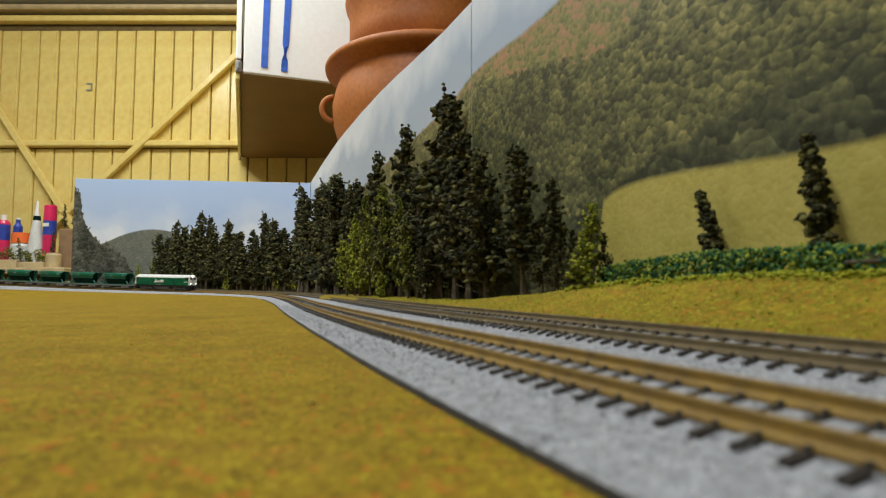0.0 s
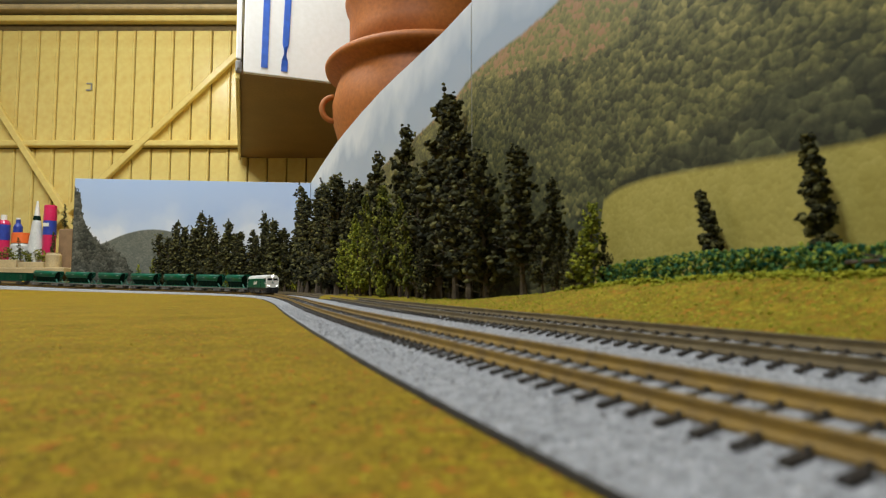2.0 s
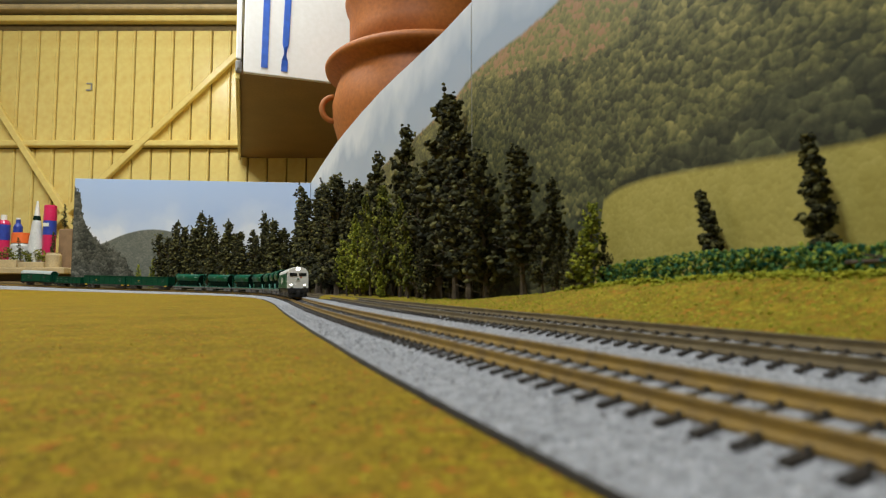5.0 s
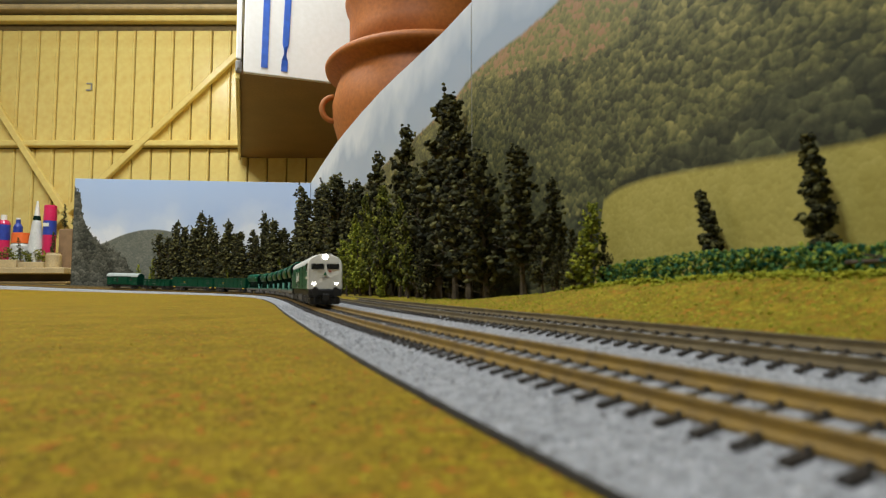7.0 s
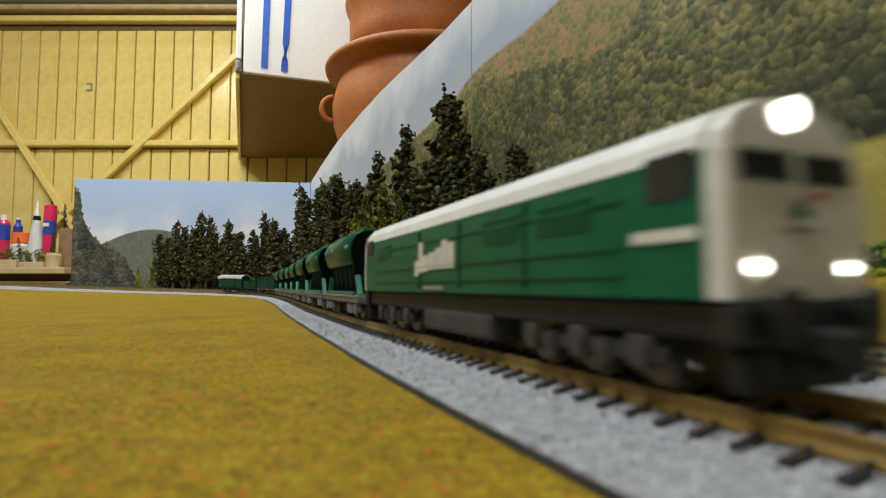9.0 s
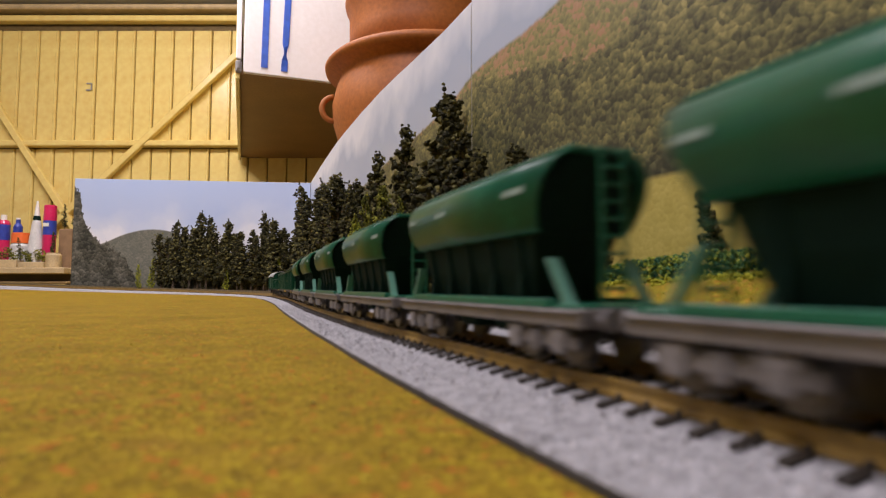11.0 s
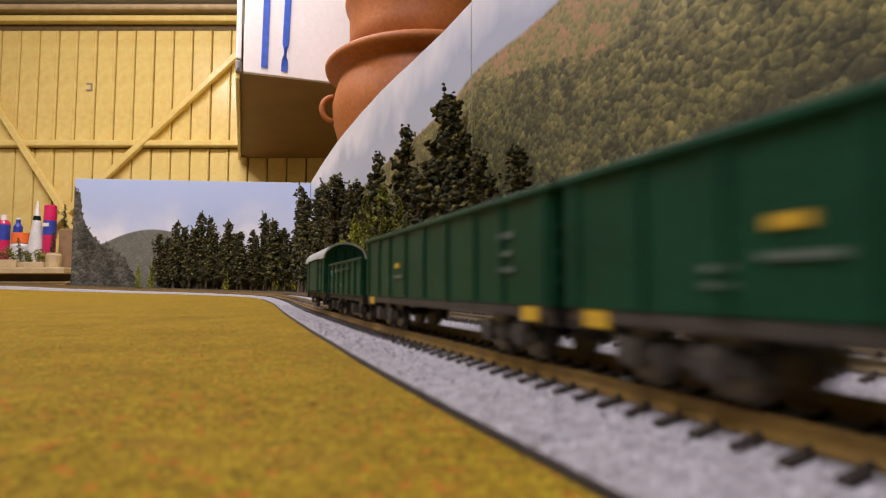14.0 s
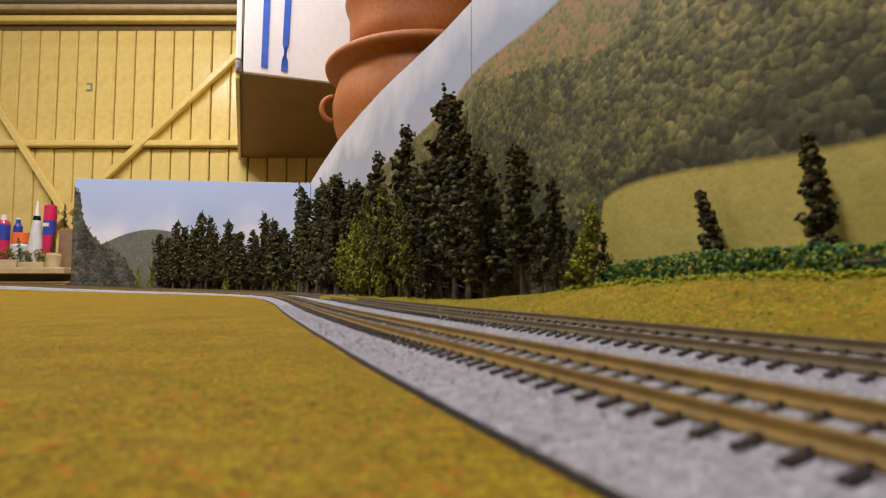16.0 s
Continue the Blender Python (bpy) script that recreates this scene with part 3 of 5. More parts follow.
def pots():
    """Large terracotta pots stacked behind the backdrop."""
    def urn(name, prof, at, handle, label):
        th = empty(name)
        th.matrix_basis = at
        bm = bmesh.new()
        turned(bm, prof, 56)
        part("body", bm, M["terracotta"], th, smooth=True)
        for a in handle:
            bm = bmesh.new()
            r0, z0 = a[1], a[2]
            ring = []
            for i in range(15):
                t = math.pi * (i / 14) - math.pi / 2
                c = Vector((r0 + 0.034 * math.cos(t), 0, z0 + 0.036 * math.sin(t)))
                ring.append([(c.x + 0.0085 * math.cos(k) * math.cos(t), 0.012 * math.sin(k), c.z + 0.0085 * math.cos(k) * math.sin(t)) for k in [2 * math.pi * q / 8 for q in range(8)]])
            loft(bm, ring)
            part("handle", bm, M["terracotta"], th, smooth=True, at=pose(0, 0, 0, 0, 0, a[0]))
        return tagged(th, label, "pot", "terracotta pots")
    lower = [(0.15, 0.0), (0.17, 0.01), (0.215, 0.10), (0.262, 0.20), (0.282, 0.27), (0.284, 0.32), (0.272, 0.37), (0.262, 0.395), (0.266, 0.402), (0.292, 0.412), (0.305, 0.420), (0.307, 0.430), (0.298, 0.440), (0.27, 0.442), (0.262, 0.436), (0.20, 0.43)]
    upper = [(0.20, 0.0), (0.228, 0.012), (0.236, 0.08), (0.236, 0.16), (0.246, 0.175), (0.25, 0.19), (0.242, 0.21), (0.25, 0.30), (0.26, 0.40), (0.24, 0.42), (0.20, 0.41)]
    p = ROOM @ pose(-0.050, 1.70, 0.248)
    urn("terracotta_pot", lower, p, [(193, 0.280, 0.305)], "large terracotta pot with rolled rim and loop handle")
    urn("terracotta_pot", upper, p @ pose(0, 0, 0.443), [], "terracotta pot stacked on another pot")
    urn("terracotta_pot", [(r * 0.9, z) for r, z in upper], ROOM @ pose(0.52, 1.95, 0.693), [], "pale terracotta pot stacked behind")
    urn("terracotta_pot", lower, ROOM @ pose(0.52, 1.95, 0.248), [], "large terracotta pot standing behind the backdrop")
    bm = bmesh.new()
    box(bm, (0.35, 1.85, 0.233), (1.3, 0.75, 0.03), 0.004)
    for x in (-0.2, 0.9):
        for y in (1.55, 2.15):
            box(bm, (x, y, (0.218 + FLOOR_Z) / 2), (0.06, 0.06, 0.218 - FLOOR_Z), 0.004)
    tagged(part("pot_bench", bm, M["timber"], at=ROOM), "plain timber bench under the pots", "bench")


pots()


# ---- tracks ----
def track(line, label, near, far, cant, rail="rail"):
    th = empty("railway_track")
    for side in (-0.00825, 0.00825):
        bm = bmesh.new()
        up = cant * side / 0.00825
        prof = [(side + u, up + w) for u, w in ((-0.0017, -0.0037), (0.0017, -0.0037), (0.0014, -0.0028), (0.0006, -0.0024), (0.0005, -0.0011), (0.0007, -0.0009),
                (0.0007, -0.0002), (0.0005, 0.0), (-0.0005, 0.0), (-0.0007, -0.0002), (-0.0007, -0.0009), (-0.0005, -0.0011), (-0.0006, -0.0024), (-0.0014, -0.0028))]
        ribbon(bm, line[60:-40], prof, 2)
        part("rail", bm, M[rail], th, "rust-brown metal rail")
    bm = bmesh.new()
    box(bm, (0, 0, -0.0003), (0.0024, 0.0312, 0.0030), 0.0003)
    for sy in (-0.00825, 0.00825):
        for k in (-0.0022, 0.0022):
            box(bm, (0, sy + k * 0.75, 0.0014), (0.0012, 0.0014, 0.0012), 0.0003)
    me = mesh_of(bm, "sleeper", M["sleeper"])
    rest = bmesh.new()
    t = np.gradient(line, axis=0)
    n = int(len(line) * STEP / 0.0085)
    rng = random.Random(4)
    for i in range(60, n - 30):
        p = at_s(line, i * 0.0085)
        d = at_s(t, i * 0.0085)
        m = Matrix.Translation((p[0], p[1], p[2] - 0.0045)) @ pose(0, 0, 0, 0, 0, math.degrees(math.atan2(d[1], d[0])) + rng.uniform(-0.8, 0.8)) @ pose(0, 0, 0, math.degrees(math.atan2(cant, 0.00825)), 0, 0)
        if near <= p[1] <= far and p[0] > 0.05:
            ob = new("sleeper", me)
            ob.parent, ob.matrix_basis = th, m
        elif p[1] > -0.9:
            vs = box(rest, (0, 0, 0), (0.0030, 0.0300, 0.0022))
            bmesh.ops.transform(rest, matrix=m, verts=vs)
    ob = part("sleepers", rest, M["sleeper"], th)
    ob["kind"] = "stuff"
    tagged(th, label, "railway track", "railway tracks")


# the bed's section from the near rail to the bank: (sideways, up)
BED = [(-0.0145, -0.0063), (-0.006, -0.0047), (0, -0.0036), (0.006, -0.0031), (0.013, -0.0030), (0.018, -0.0037), (0.026, -0.0046), (0.050, -0.0052), (0.057, -0.0045), (0.063, -0.0030), (0.0725, -0.0011), (0.082, 0.0005), (0.088, 0.0008), (0.100, 0.0008)]
bm = bmesh.new()
ribbon(bm, TRACK[60:-40], [(-0.0465, -0.0180), (-0.0384, -0.0086), (-0.030, -0.0080), (-0.018, -0.0070), *BED, (0.112, -0.0135)], 2, -0.025)
tagged(part("ballast", bm, M["ballast"]), "pale grey ballast bed under both tracks", kind="structure")
bm = bmesh.new()
ribbon(bm, TRACK[640:-40], [(-0.0404, -0.0115), (-0.0402, -0.0098), (-0.0390, -0.0092), (-0.0380, -0.0115)], 2, -0.025)
tagged(part("ballast_edge", bm, M["edge_dark"]), "dark edge strip between turf and ballast", kind="structure")
track(TRACK, "model railway track with brown rails on pale ballast", -0.12, 1.15, 0.0011)
track(TRACK_2, "second model railway track beside the grass bank", -0.05, 1.20, 0.0015, "rail_dull")


def stones():
    """Loose ballast grains on the bed near the camera."""
    rng = random.Random(21)
    prof = [(-0.0382, -0.0086), (-0.030, -0.0080), (-0.018, -0.0070), *BED]
    V, F = [], []
    T = np.gradient(TRACK, axis=0)
    T /= np.linalg.norm(T[:, :2], axis=1)[:, None]
    near = [i for i in range(len(TRACK)) if -0.06 < TRACK[i, 1] < 0.85 and TRACK[i, 0] > 0]
    for k in range(22000):
        i = near[int(len(near) * (1 - rng.random() ** 1.7))]
        u = rng.uniform(-0.037 + max(0.0, shoulder(TRACK[i, 1])), 0.100)
        w = np.interp(u, [q[0] for q in prof], [q[1] for q in prof])
        x = TRACK[i, 0] - T[i, 1] * u + rng.uniform(-0.0025, 0.0025)
        y = TRACK[i, 1] + T[i, 0] * u + rng.uniform(-0.0025, 0.0025)
        r = rng.uniform(0.0003, 0.00075)
        c = Vector((x, y, TRACK[i, 2] + w))
        b = len(V)
        a = rng.uniform(0, 6.28)
        for q in range(4):
            V.append((c.x + r * math.cos(a + q * 1.571) * rng.uniform(0.7, 1.3), c.y + r * math.sin(a + q * 1.571) * rng.uniform(0.7, 1.3), c.z + r * rng.uniform(-0.2, 0.2)))
        V.append((c.x + rng.uniform(-0.4, 0.4) * r, c.y + rng.uniform(-0.4, 0.4) * r, c.z + r * rng.uniform(0.5, 0.9)))
        V.append((c.x, c.y, c.z - r * 0.7))
        for q in range(4):
            F += [(b + q, b + (q + 1) % 4, b + 4), (b + (q + 1) % 4, b + q, b + 5)]
    me = bpy.data.meshes.new("ballast_stones")
    me.from_pydata(V, [], F)
    me.materials.append(M["ballast_stone"])
    tagged(new("ballast_stones", me), "loose pale grey ballast grains on the track bed", "ballast", kind="stuff")


stones()


# ---- trees and hedge ----
ICO = [(0, 0, 1), (0.894, 0, 0.447), (0.276, 0.851, 0.447), (-0.724, 0.526, 0.447), (-0.724, -0.526, 0.447), (0.276, -0.851, 0.447),
       (0.724, 0.526, -0.447), (-0.276, 0.851, -0.447), (-0.894, 0, -0.447), (-0.276, -0.851, -0.447), (0.724, -0.526, -0.447), (0, 0, -1)]
ICO_F = [(0, 1, 2), (0, 2, 3), (0, 3, 4), (0, 4, 5), (0, 5, 1), (1, 6, 2), (2, 7, 3), (3, 8, 4), (4, 9, 5), (5, 10, 1),
         (6, 7, 2), (7, 8, 3), (8, 9, 4), (9, 10, 5), (10, 6, 1), (11, 7, 6), (11, 8, 7), (11, 9, 8), (11, 10, 9), (11, 6, 10)]


def clumps(name, places, material, rng, squash=0.8):
    """Many small uneven clumps as one mesh."""
    V, F = [], []
    for c, r in places:
        k = len(V)
        m = Euler((rng.uniform(0, 6), rng.uniform(0, 6), rng.uniform(0, 6))).to_matrix()
        for v in ICO:
            q = m @ Vector(v) * (r * rng.uniform(0.45, 1.4))
            V.append((c[0] + q.x, c[1] + q.y, c[2] + q.z * squash))
        F += [(a + k, b + k, d + k) for a, b, d in ICO_F]
    me = bpy.data.meshes.new(name)
    me.from_pydata(V, [], F)
    me.materials.append(material)
    return me


def tree(seed, h, w, material, bare=0.16, label="", spike=False, n=900, lump=1.08, taper=0.55):
    """A slender foam conifer: tapered trunk, limbs, lumpy crown."""
    rng = random.Random(seed)
    th = empty("model_tree")
    bm = bmesh.new()
    rings = []
    lx, ly = rng.uniform(-0.01, 0.01), rng.uniform(-0.01, 0.01)
    for i in range(9):
        f = i / 8
        r = h * (0.016 * (1 - f) + 0.003) * (1.5 if i == 0 else 1)
        cx, cy = lx * f + 0.002 * math.sin(5 * f + seed), ly * f
        rings.append([(cx + r * math.cos(a), cy + r * math.sin(a), h * 0.95 * f) for a in [k * math.pi / 3 for k in range(6)]])
    loft(bm, rings)
    places = []
    tiers = int(10 + h * 45)
    lobes = [(rng.uniform(0, 6.28), rng.uniform(0.6, 1.25)) for _ in range(tiers)]
    for i in range(tiers):
        f = bare + (1 - bare) * (i + 0.5) / tiers
        width = w * 0.5 * ((1 - f) ** taper * 1.05 + 0.10) * (0.7 + 0.55 * rng.random())
        for k in range(rng.randint(3, 5)):
            a = rng.uniform(0, 6.28)
            ln = width * rng.uniform(0.55, 1.1)
            tip = (lx * f + ln * math.cos(a), ly * f + ln * math.sin(a), h * f + rng.uniform(-0.3, 0.6) * ln)
            rod(bm, (lx * f, ly * f, h * f - 0.3 * ln), tip, h * 0.004, 4, h * 0.0015)
            m = max(3, int(n / tiers / 4))
            for j in range(m):
                q = rng.uniform(0.15, 1.05)
                s = lump * h * rng.uniform(0.012, 0.025) * (1.15 - 0.45 * f)
                places.append(((lx * f + ln * q * math.cos(a) + rng.gauss(0, s * 0.7), ly * f + ln * q * math.sin(a) + rng.gauss(0, s * 0.7),
                                h * f + (q - 0.3) * ln * 0.5 + rng.gauss(0, h * 0.016)), s))
    if spike:
        for i in range(9):
            places.append(((lx + rng.gauss(0, 0.001) + 0.0014 * i, ly, h * (0.95 + 0.013 * i)), h * 0.011))
    part("trunk", bm, M["trunk"], th)
    crown = new("crown", clumps("crown", places, material, rng))
    crown.parent = th
    return tagged(th, label, "model tree", "model trees")


def woods():
    kinds = {
        "d": [tree(11, 0.22, 0.076, M["leaf_dark"], 0.20, "slender dark green model conifer"), tree(12, 0.22, 0.090, M["leaf_dark"], 0.14, "bushy dark green model conifer"),
              tree(13, 0.22, 0.070, M["leaf_dark"], 0.24, "thin dark green model conifer with spiky top", True), tree(14, 0.22, 0.105, M["leaf_dark"], 0.10, "broad dark green model conifer")],
        "m": [tree(21, 0.18, 0.08, M["leaf_mid"], 0.12, "olive green model tree"), tree(22, 0.18, 0.07, M["leaf_mid"], 0.16, "slender olive green model tree")],
        "c": [tree(41, 0.25, 0.054, M["leaf_dark"], 0.16, "tall columnar dark green model tree", True, taper=0.28), tree(42, 0.25, 0.062, M["leaf_dark"], 0.12, "columnar dark green model tree with blunt top", taper=0.22),
              tree(43, 0.25, 0.048, M["leaf_dark"], 0.22, "narrow dark green model tree with forked top", True, taper=0.35), tree(44, 0.25, 0.058, M["leaf_dark"], 0.18, "lumpy dark green model tree", taper=0.30)],
        "l": [tree(31, 0.12, 0.07, M["leaf_light"], 0.08, "bright yellow-green model tree"), tree(32, 0.12, 0.055, M["leaf_light"], 0.10, "small yellow-green model tree")]}
    used = set()
    rng = random.Random(7)

    def plant(kind, x, y, height, i=None, wide=1.0):
        k = kinds[kind]
        i = rng.randrange(len(k)) if i is None else i
        base = {"d": 0.22, "m": 0.18, "l": 0.12, "c": 0.25}[kind]
        s = height / base
        z = turf_height(x, y) - 0.001
        m = pose(x, y, z, rng.uniform(-2, 2), rng.uniform(-2, 2), rng.uniform(0, 360)) @ Matrix.Diagonal((s * wide, s * wide, s, 1))
        if (kind, i) in used:
            copy_thing(k[i], m)
        else:
            used.add((kind, i))
            k[i].matrix_basis = m

    # single trees before the hillside: kind, x, y, height
    for t in TREES:
        plant(*t)
    for k in kinds.values():
        for t in k:
            if t.matrix_basis == Matrix():
                for c in t.children:
                    bpy.data.objects.remove(c)
                bpy.data.objects.remove(t)


TREES = [("d", 0.262, 0.663, 0.262, 2, 1.15), ("d", 0.266, 0.620, 0.232, 0, 0.85), ("d", 0.263, 0.783, 0.240, 0, 0.9), ("d", 0.262, 0.568, 0.186, 1), ("d", 0.258, 0.519, 0.150, 3, 0.95), ("d", 0.280, 0.66, 0.21, 1),
         ("d", 0.262, 0.735, 0.205, 1, 0.9), ("d", 0.257, 0.440, 0.112, 2, 0.95), ("d", 0.266, 0.408, 0.092, 0, 1.1), ("d", 0.262, 0.418, 0.084, 1, 0.85), ("d", 0.262, 0.396, 0.074, 3, 0.7), ("d", 0.266, 0.378, 0.060, 1, 0.8), ("l", 0.258, 0.352, 0.066, 1), ("d", 0.270, 0.345, 0.050, 1, 0.7),
         ("m", 0.242, 0.85, 0.175, 0, 0.8), ("m", 0.25, 0.78, 0.145, 1, 0.8), ("d", 0.262, 0.937, 0.232, 0, 0.85), ("d", 0.27, 0.87, 0.20, 1, 0.9), ("m", 0.235, 0.70, 0.11, 0, 0.8), ("m", 0.234, 0.885, 0.205, 1, 0.75), ("m", 0.230, 0.975, 0.15, 0, 0.75), ("m", 0.232, 0.81, 0.135, 0, 0.7), ("d", 0.245, 0.66, 0.14, 3),
         ("l", 0.228, 0.93, 0.125, 0, 0.8), ("l", 0.218, 0.985, 0.095, 0), ("l", 0.226, 0.80, 0.075, 1), ("d", 0.240, 0.82, 0.16, 1, 0.8), ("d", 0.262, 1.02, 0.205, 1), ("d", 0.25, 1.11, 0.195, 0), ("c", 0.262, 1.15, 0.235, 1),
         ("c", 0.25, 1.223, 0.275, 1, 1.1), ("c", 0.258, 1.27, 0.262, 3), ("c", 0.255, 1.36, 0.262, 1), ("c", 0.25, 1.43, 0.255, 3), ("c", 0.25, 1.493, 0.300, 2), ("c", 0.262, 1.58, 0.27, 1), ("c", 0.25, 1.66, 0.27, 3), ("c", 0.25, 1.747, 0.330, 0, 0.8)]
RNG = random.Random(3)
for i in range(19):
    TREES.append(("d", RNG.uniform(0.255, 0.288), 0.53 + 0.054 * i, RNG.uniform(0.12, 0.18) * (0.75 if i < 3 else 1.1), RNG.randrange(4)))
# the wood before the valley board: distance along the board, height, kind
FAR = [(0.562, 0.272, "c"), (0.526, 0.232, "c"), (0.497, 0.18, "c"), (0.468, 0.195, "c"), (0.440, 0.185, "c"), (0.418, 0.20, "c"), (0.396, 0.247, "c"), (0.370, 0.215, "c"), (0.337, 0.287, "c"), (0.302, 0.240, "c"), (0.280, 0.215, "c"),
       (0.255, 0.275, "c"), (0.230, 0.23, "c"), (0.204, 0.250, "c"), (0.180, 0.235, "c"), (0.155, 0.25, "c"), (0.133, 0.273, "c"), (0.110, 0.245, "c"), (0.090, 0.25, "c"), (0.070, 0.262, "c"), (0.045, 0.255, "c"), (0.020, 0.27, "c"),
       (0.637, 0.095, "l"), (0.60, 0.115, "l"), (0.10, 0.12, "l"), (0.055, 0.15, "l"), (0.03, 0.13, "l"), (0.29, 0.09, "l")]
for i, (a, h, k) in enumerate(FAR):
    off = 0.032 + 0.03 * ((i * 7) % 5) / 4
    TREES.append((k, 0.325 + B_DIR[0] * a - B_DIR[1] * off, 2.1 + B_DIR[1] * a + B_DIR[0] * off, 0.125 + 0.37 * h if k == "c" else h, None, 1.05 if k == "c" else 0.6))
for i in range(21):
    a, off = 0.03 + 0.025 * i, 0.022 + 0.012 * (i % 3)
    TREES.append(("d", 0.325 + B_DIR[0] * a - B_DIR[1] * off, 2.1 + B_DIR[1] * a + B_DIR[0] * off, RNG.uniform(0.14, 0.18), None, 0.8))
for i in range(6):
    TREES.append(("c", 0.262 + 0.012 * (i % 3), 1.72 + 0.06 * i, 0.225 + 0.01 * (i % 4), None, 0.9))
woods()


def hedge():
    """Clipped hedges, each a row of bushes grown together."""
    rng = random.Random(9)
    for y0, y1, n, per in ((0.10, 0.352, 7, 760), (-0.25, 0.10, 7, 270)):
        th = empty("hedge")
        for k in range(n):
            a, b = y0 + (y1 - y0) * k / n, y0 + (y1 - y0) * (k + 1) / n
            tall = 0.0175 + rng.uniform(-0.0015, 0.0015)
            pl = []
            for i in range(per):
                y = rng.uniform(a - 0.002, b + 0.002)
                x = 0.272 + rng.gauss(0, 0.005)
                z = turf_height(0.272, y) + rng.uniform(-0.002, tall) + 0.002 * noise.noise((0, y * 40, 0))
                pl.append(((x, y, z), rng.uniform(0.0007, 0.0014)))
            ob = new("bush", clumps("bush", pl, M["hedge"], rng, 1.0))
            ob.parent = th
        tagged(th, "clipped blue-green foam hedge on the grass bank", "hedge", "hedges")


hedge()


def tufts():
    """Loose flock tufts along the hedge's foot and over the bank."""
    rng = random.Random(31)
    pl = []
    for i in range(1500):
        y = rng.uniform(-0.1, 0.37)
        x = 0.262 - abs(rng.gauss(0, 0.006))
        pl.append(((x, y, turf_height(x, y) + rng.uniform(0.0015, 0.0045)), rng.uniform(0.0007, 0.0016)))
    for i in range(2500):
        y = rng.uniform(-0.1, 0.9)
        x = rng.uniform(0.200, 0.262)
        pl.append(((x, y, turf_height(x, y) + rng.uniform(0.0016, 0.0024)), rng.uniform(0.0004, 0.0009)))
    ob = new("grass_tufts", clumps("grass_tufts", pl, M["tuft"], rng, 0.8))
    tagged(ob, "yellow-green flock tufts along the hedge foot", "grass", kind="stuff")
    pl = []
    for i in range(420):
        y = rng.uniform(0.02, 1.3)
        x = rng.uniform(-0.55, 0.045)
        pl.append(((x, y, turf_height(x, y) + 0.0004), rng.uniform(0.0004, 0.0010)))
    for i in range(1000):
        y = 0.03 + 0.55 * rng.random() ** 1.3
        x = rng.uniform(-0.30, 0.075) * (0.4 + y)
        if x < 0.045:
            pl.append(((x, y, turf_height(x, y) + 0.0001), rng.uniform(0.0003, 0.0008)))
    ob = new("turf_crumbs", clumps("turf_crumbs", pl, M["turf_crumb"], rng, 0.35))
    tagged(ob, "scattered orange and brown crumbs on the turf", "scatter", kind="stuff")


tufts()
for x, y, h, w, lean in ((0.288, 0.256, 0.056, 0.013, 24), (0.288, 0.192, 0.070, 0.013, -1)):
    t = tree(int(x * 1000 + y * 1000), h, w, M["leaf_dark"], 0.1, "small dark model tree behind the hedge", n=1100, lump=1.5)
    t.matrix_basis = pose(x, y, turf_height(x, y) + 0.006, -lean, 0, 0)


bm = bmesh.new()
rod(bm, (0.2605, 0.128, 0.0415), (0.2620, 0.166, 0.0408), 0.0014, 9, 0.0010)
rod(bm, (0.2610, 0.146, 0.0420), (0.2600, 0.158, 0.0440), 0.0005, 6, 0.0003)
tagged(part("fallen_log", bm, M["timber_dark"]), "dark fallen log lying on the grass bank by the hedge", "log")


